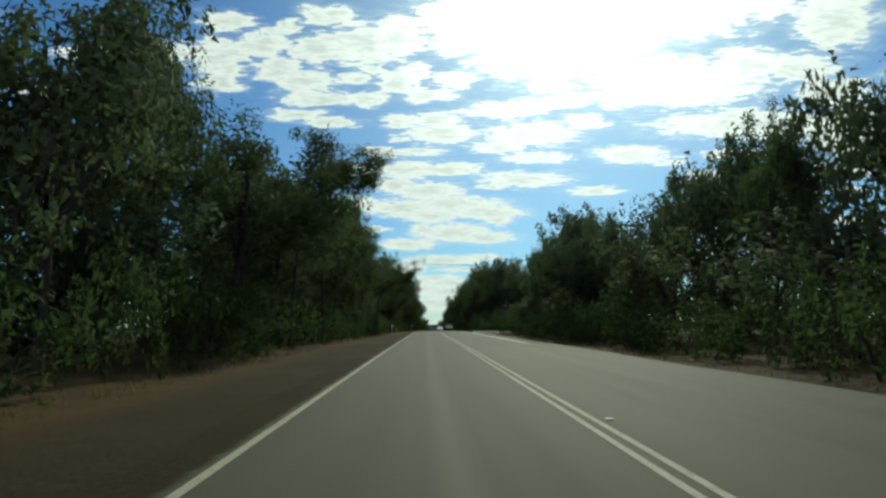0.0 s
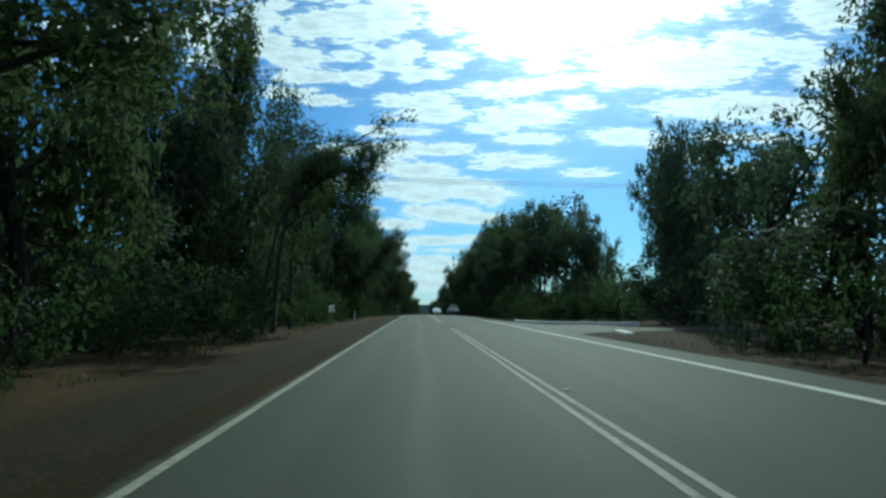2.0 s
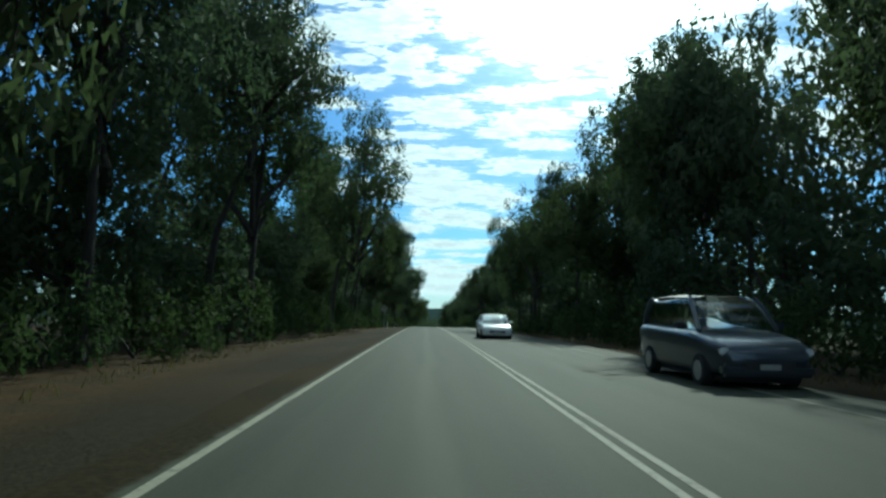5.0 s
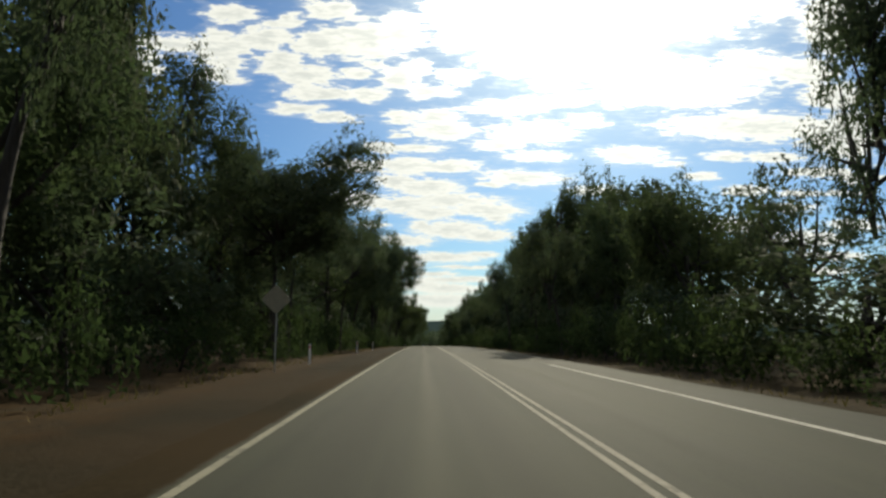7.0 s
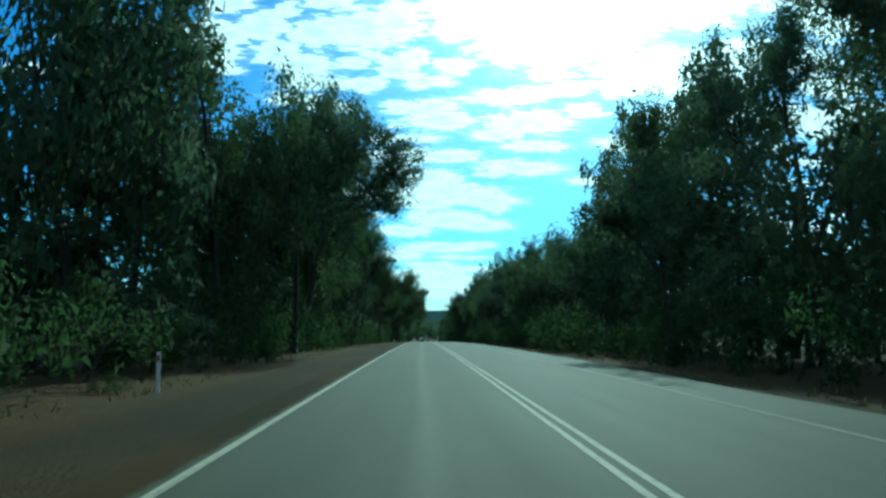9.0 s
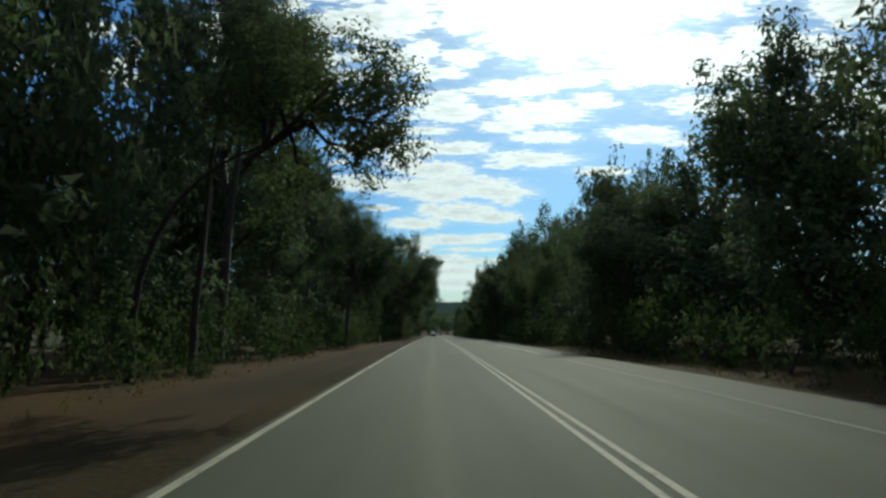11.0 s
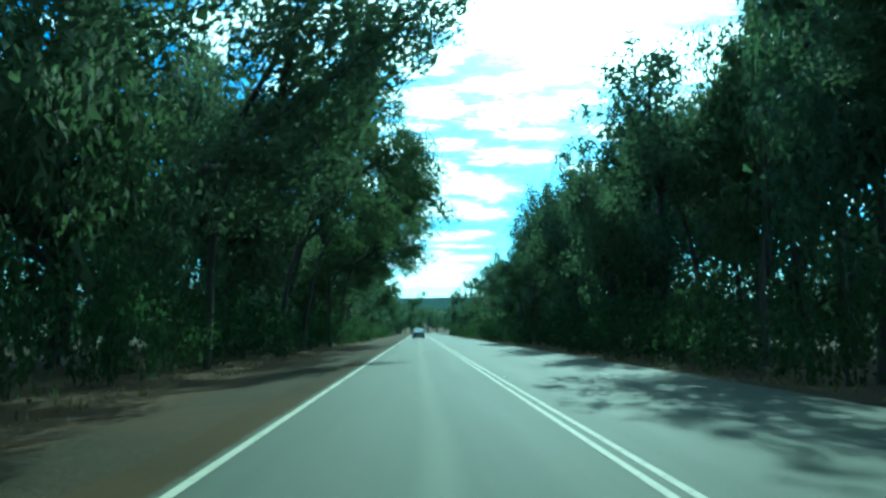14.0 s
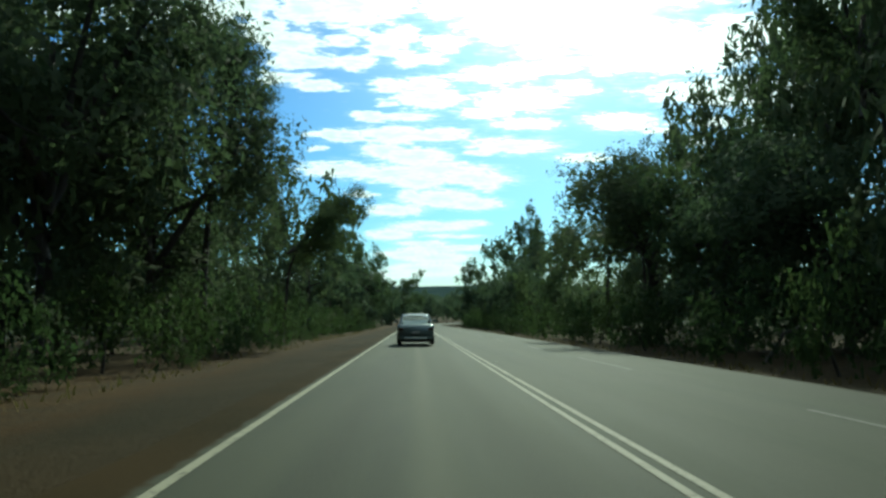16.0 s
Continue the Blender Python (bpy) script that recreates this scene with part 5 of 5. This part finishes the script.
def diamond_sign():
    s = root("warning_sign", -5.75, 274.6, ground_z(-5.75, 274.6), 4, label="dull diamond warning sign on a single steel pole", category="road sign")
    bm = bmesh.new()
    cyl(bm, (0, 0.03, -0.4), (0.03, 0.03, 2.95), 0.030)
    part("pole", bm, M_STEEL, s, "galvanised steel pole")
    bm = bmesh.new()
    h = 0.55
    pts = []
    for k in range(4):
        w = k * math.pi / 2
        for e in (-0.10, 0.10):
            pts.append((math.sin(w + e) * h * 0.97, math.cos(w + e) * h * 0.97 + 2.78))
    fr = [bm.verts.new((u, -0.012, v)) for u, v in pts]
    bk = [bm.verts.new((u, 0.0, v)) for u, v in pts]
    bm.faces.new(fr)
    bm.faces.new(bk[::-1])
    for k in range(8):
        bm.faces.new((fr[k], bk[k], bk[(k + 1) % 8], fr[(k + 1) % 8]))
    bmesh.ops.recalc_face_normals(bm, faces=bm.faces)
    plate = part("plate", bm, M_PLATE, s, "weathered diamond plate")
    bm = bmesh.new()
    for z in (2.60, 2.94):
        box(bm, -0.22, 0.002, z - 0.02, 0.22, 0.028, z + 0.02, 0.003)
    part("bracket", bm, M_STEEL, s)


diamond_sign()


def power_line():
    """A timber pole on the verge and the wires that cross the road from it."""
    poles = ((-10.7, 136.0, 14.0), (45.0, 135.0, 13.1))
    tops = []
    for x, y, h in poles:
        gz = ground_z(x, y)
        s = root("power_pole", x, y, gz, 0, label="weathered timber power pole carrying wires over the road", category="pole", group="power poles")
        bm = bmesh.new()
        cyl(bm, (0, 0, -1), (0, 0, h), 0.17, 0.12, 14)
        part("pole", bm, M_TIMBER, s)
        bm = bmesh.new()
        box(bm, -0.06, -1.2, h - 0.55, 0.06, 1.2, h - 0.43, 0.01)
        arm = part("cross_arm", bm, M_TIMBER, s)
        for oy in (-1.1, -0.4, 0.4, 1.1):
            bm = bmesh.new()
            cyl(bm, (0, oy, h - 0.43), (0, oy, h - 0.33), 0.03, 0.03, 8)
            cyl(bm, (0, oy, h - 0.34), (0, oy, h - 0.25), 0.055, 0.04, 10)
            part("insulator", bm, M_CERAMIC, arm, "glazed insulator")
        tops.append(Vector((x, y, gz + h - 0.25)))
    for oy in (-1.1, -0.4, 0.4, 1.1):
        pts = []
        for k in range(17):
            f = k / 16
            p = tops[0].lerp(tops[1], f) + Vector((0, oy, -0.9 * 4 * f * (1 - f) * 0.5))
            pts.append(p)
        v, f = tube(pts, [0.013] * 17, 5)
        tagged(new("power_cable", mesh_of("power_cable", v, f, M_CABLE)), "thin dark overhead wire spanning the road", "cable", group="overhead wires")


power_line()


# ---- vehicles ----
def loft(bm, rows, cap=True):
    rings = [[bm.verts.new(p) for p in r] for r in rows]
    n = len(rings[0])
    for a, b in zip(rings, rings[1:]):
        for k in range(n):
            bm.faces.new((a[k], a[(k + 1) % n], b[(k + 1) % n], b[k]))
    if cap:
        bm.faces.new(rings[0][::-1])
        bm.faces.new(rings[-1])
    bmesh.ops.recalc_face_normals(bm, faces=bm.faces)
    return bm


def ring(y, half, z0, z1, round_=0.14, tuck=0.04):
    """A rounded cross-section of a body, seen from behind."""
    pts = []
    for cx, cz, a0 in ((half - round_, z1 - round_, 0), (-half + round_, z1 - round_, 90), (-half + round_ + tuck, z0 + round_, 180), (half - round_ - tuck, z0 + round_, 270)):
        for k in range(5):
            w = radians(a0 + k * 22.5)
            pts.append((cx + round_ * math.cos(w), y, cz + round_ * math.sin(w)))
    return pts


def vehicle(name, label, x, y, turn, body_mat, L=4.7, W=1.8, belt=0.98, roof=1.46, tall=False, rear=True):
    s = root(name, x, y, road_z(y) + 0.004, turn, label=label, category="car")
    h = W / 2
    # body: y runs from the tail (0) to the nose (L)
    bm = bmesh.new()
    tail_z = belt + (0.02 if not tall else 0.0)
    rows = [ring(0.00, h * 0.86, 0.42, tail_z - 0.10), ring(0.07, h * 0.94, 0.32, tail_z - 0.02), ring(0.35, h * 0.985, 0.26, tail_z + 0.02), ring(0.9, h, 0.24, belt),
            ring(2.2, h, 0.24, belt - 0.03), ring(L - 1.35, h, 0.24, belt - 0.05), ring(L - 0.6, h * 0.97, 0.26, belt - 0.16), ring(L - 0.15, h * 0.90, 0.30, belt - 0.26), ring(L, h * 0.78, 0.40, belt - 0.38)]
    body = part("body", loft(bm, rows), body_mat, s)
    body.data.shade_smooth()
    # cabin: glass with pillars and roof over it
    c0, c1 = (0.55, L - 1.25) if not tall else (0.12, L - 1.2)
    r0, r1 = (1.15, L - 2.1) if not tall else (0.35, L - 1.95)
    bm = bmesh.new()
    g = [ring(c0, h * 0.80, belt - 0.12, belt + 0.03, 0.05), ring((c0 + r0) / 2, h * 0.78, belt - 0.12, (belt + roof) / 2 + 0.02, 0.10),
         ring(r0, h * 0.72, belt - 0.12, roof - 0.03, 0.16), ring(r1, h * 0.73, belt - 0.12, roof - 0.03, 0.16), ring((c1 + r1) / 2, h * 0.79, belt - 0.12, (belt + roof) / 2, 0.10), ring(c1, h * 0.82, belt - 0.12, belt - 0.02, 0.05)]
    glass = part("cabin_glass", loft(bm, g), M_GLASS, s, "dark glass reflecting the sky")
    glass.data.shade_smooth()
    bm = bmesh.new()
    rf = [[(u * h * 0.60, r0 - 0.10, roof - 0.055), (u * h * 0.68, r0 + 0.25, roof - 0.005), (u * h * 0.70, (r0 + r1) / 2, roof + 0.015), (u * h * 0.66, r1 + 0.05, roof - 0.02)] for u in (-1, -0.6, 0, 0.6, 1)]
    for k, col in enumerate(rf):
        dz = -0.045 if k in (0, 4) else 0.0
        rf[k] = [bm.verts.new((p[0], p[1], p[2] + dz)) for p in col]
    for a, b in zip(rf, rf[1:]):
        for k in range(3):
            bm.faces.new((a[k], a[k + 1], b[k + 1], b[k]))
    bmesh.ops.solidify(bm, geom=bm.faces[:], thickness=0.03)
    bmesh.ops.recalc_face_normals(bm, faces=bm.faces)
    part("roof", bm, body_mat, s).data.shade_smooth()
    for u in (-1, 1):
        bm = bmesh.new()
        v, f = tube([(u * h * 0.83, c0 + 0.0, belt - 0.02), (u * h * 0.79, (c0 + r0) / 2, (belt + roof) / 2 + 0.0), (u * h * 0.70, r0, roof - 0.06)], [0.055, 0.05, 0.05], 6)
        part("pillar", _bm(v, f), body_mat, s)
        v, f = tube([(u * h * 0.84, c1 - 0.02, belt - 0.04), (u * h * 0.80, (c1 + r1) / 2, (belt + roof) / 2), (u * h * 0.72, r1, roof - 0.05)], [0.05, 0.045, 0.045], 6)
        part("pillar", _bm(v, f), body_mat, s)
        bm.free()
        bm = bmesh.new()
        box(bm, u * h - 0.02 if u > 0 else u * h - 0.20, c1 - 0.45, belt - 0.02, u * h + 0.20 if u > 0 else u * h + 0.02, c1 - 0.33, belt + 0.13, 0.04)
        part("mirror", bm, body_mat, s, "door mirror")
        bm = bmesh.new()
        x0 = h * 0.62 if u > 0 else -h * 0.93
        box(bm, x0, -0.012, belt - 0.27, x0 + h * 0.31, 0.10, belt - 0.10, 0.03)
        part("tail_light", bm, M_TAIL, s, "red tail light")
        bm = bmesh.new()
        box(bm, x0, L - 0.28, belt - 0.46, x0 + h * 0.28, L - 0.06, belt - 0.32, 0.03)
        part("headlight", bm, M_HEAD, s, "clear headlight")
        for wy in (0.92, L - 0.92):
            wheel = part("wheel", cyl(bmesh.new(), (u * (h - 0.12), wy, 0.33), (u * (h - 0.02), wy, 0.33), 0.10, 0.10, 12), M_TRIM, s)
            bm = bmesh.new()
            cyl(bm, (u * (h - 0.22), wy, 0.325), (u * (h + 0.005), wy, 0.325), 0.325, 0.325, 28)
            bmesh.ops.bevel(bm, geom=[e for e in bm.edges if len(e.link_faces) == 2 and e.calc_face_angle() > 1.0], offset=0.03, segments=2, affect="EDGES")
            part("tyre", bm, M_TYRE, wheel, "black rubber tyre")
            bm = bmesh.new()
            cyl(bm, (u * (h - 0.05), wy, 0.325), (u * (h + 0.012), wy, 0.325), 0.21, 0.19, 20)
            part("rim", bm, M_RIM, wheel, "alloy rim")
    bm = bmesh.new()
    box(bm, -h * 0.93, -0.07, 0.34, h * 0.93, 0.20, 0.56, 0.07)
    part("bumper", bm, body_mat, s)
    # sky reflected low on the bumper, added as a thin white bar
    bm = bmesh.new()
    box(bm, -h * 0.60, -0.085, 0.36, h * 0.60, -0.03, 0.41, 0.01)
    part("bumper_reflection", bm, M_WHITE, s, "painted white sky reflection under the bumper")
    bm = bmesh.new()
    box(bm, -h * 0.90, L - 0.20, 0.28, h * 0.90, L + 0.05, 0.52, 0.06)
    part("bumper", bm, body_mat, s)
    bm = bmesh.new()
    box(bm, -h * 0.50, L - 0.10, 0.40, h * 0.50, L + 0.055, 0.56, 0.02)
    part("grille", bm, M_TRIM, s, "black grille")
    for yy, oy in ((-0.095, -1), (L + 0.06, 1)):
        bm = bmesh.new()
        box(bm, -0.19, min(yy, yy + oy * 0.012), 0.60 if oy < 0 else 0.42, 0.19, max(yy, yy + oy * 0.012) + (0.10 if oy < 0 else 0), 0.70 if oy < 0 else 0.52, 0.004)
        part("number_plate", bm, M_CARPLATE, s, "pale number plate")
    bm = bmesh.new()
    box(bm, -h * 0.82, 0.3, 0.16, h * 0.82, L - 0.3, 0.30, 0.03)
    part("underbody", bm, M_TRIM, s)
    return s


def _bm(v, f):
    bm = bmesh.new()
    vs = [bm.verts.new(p) for p in v]
    for g in f:
        bm.faces.new([vs[i] for i in g])
    bmesh.ops.recalc_face_normals(bm, faces=bm.faces)
    return bm


vehicle("sedan_car", "silver-grey sedan seen from behind in its lane", 0.0, 598.6, 0, M_SILVER)
vehicle("suv_car", "dark grey off-road wagon on the shoulder of the opposite lane", 6.2, 194.0, 180, M_GREY, 4.8, 1.88, 1.12, 1.80, True)
vehicle("white_car", "white sedan facing along the opposite lane", 4.1, 221.0, 180, M_CARWHITE)
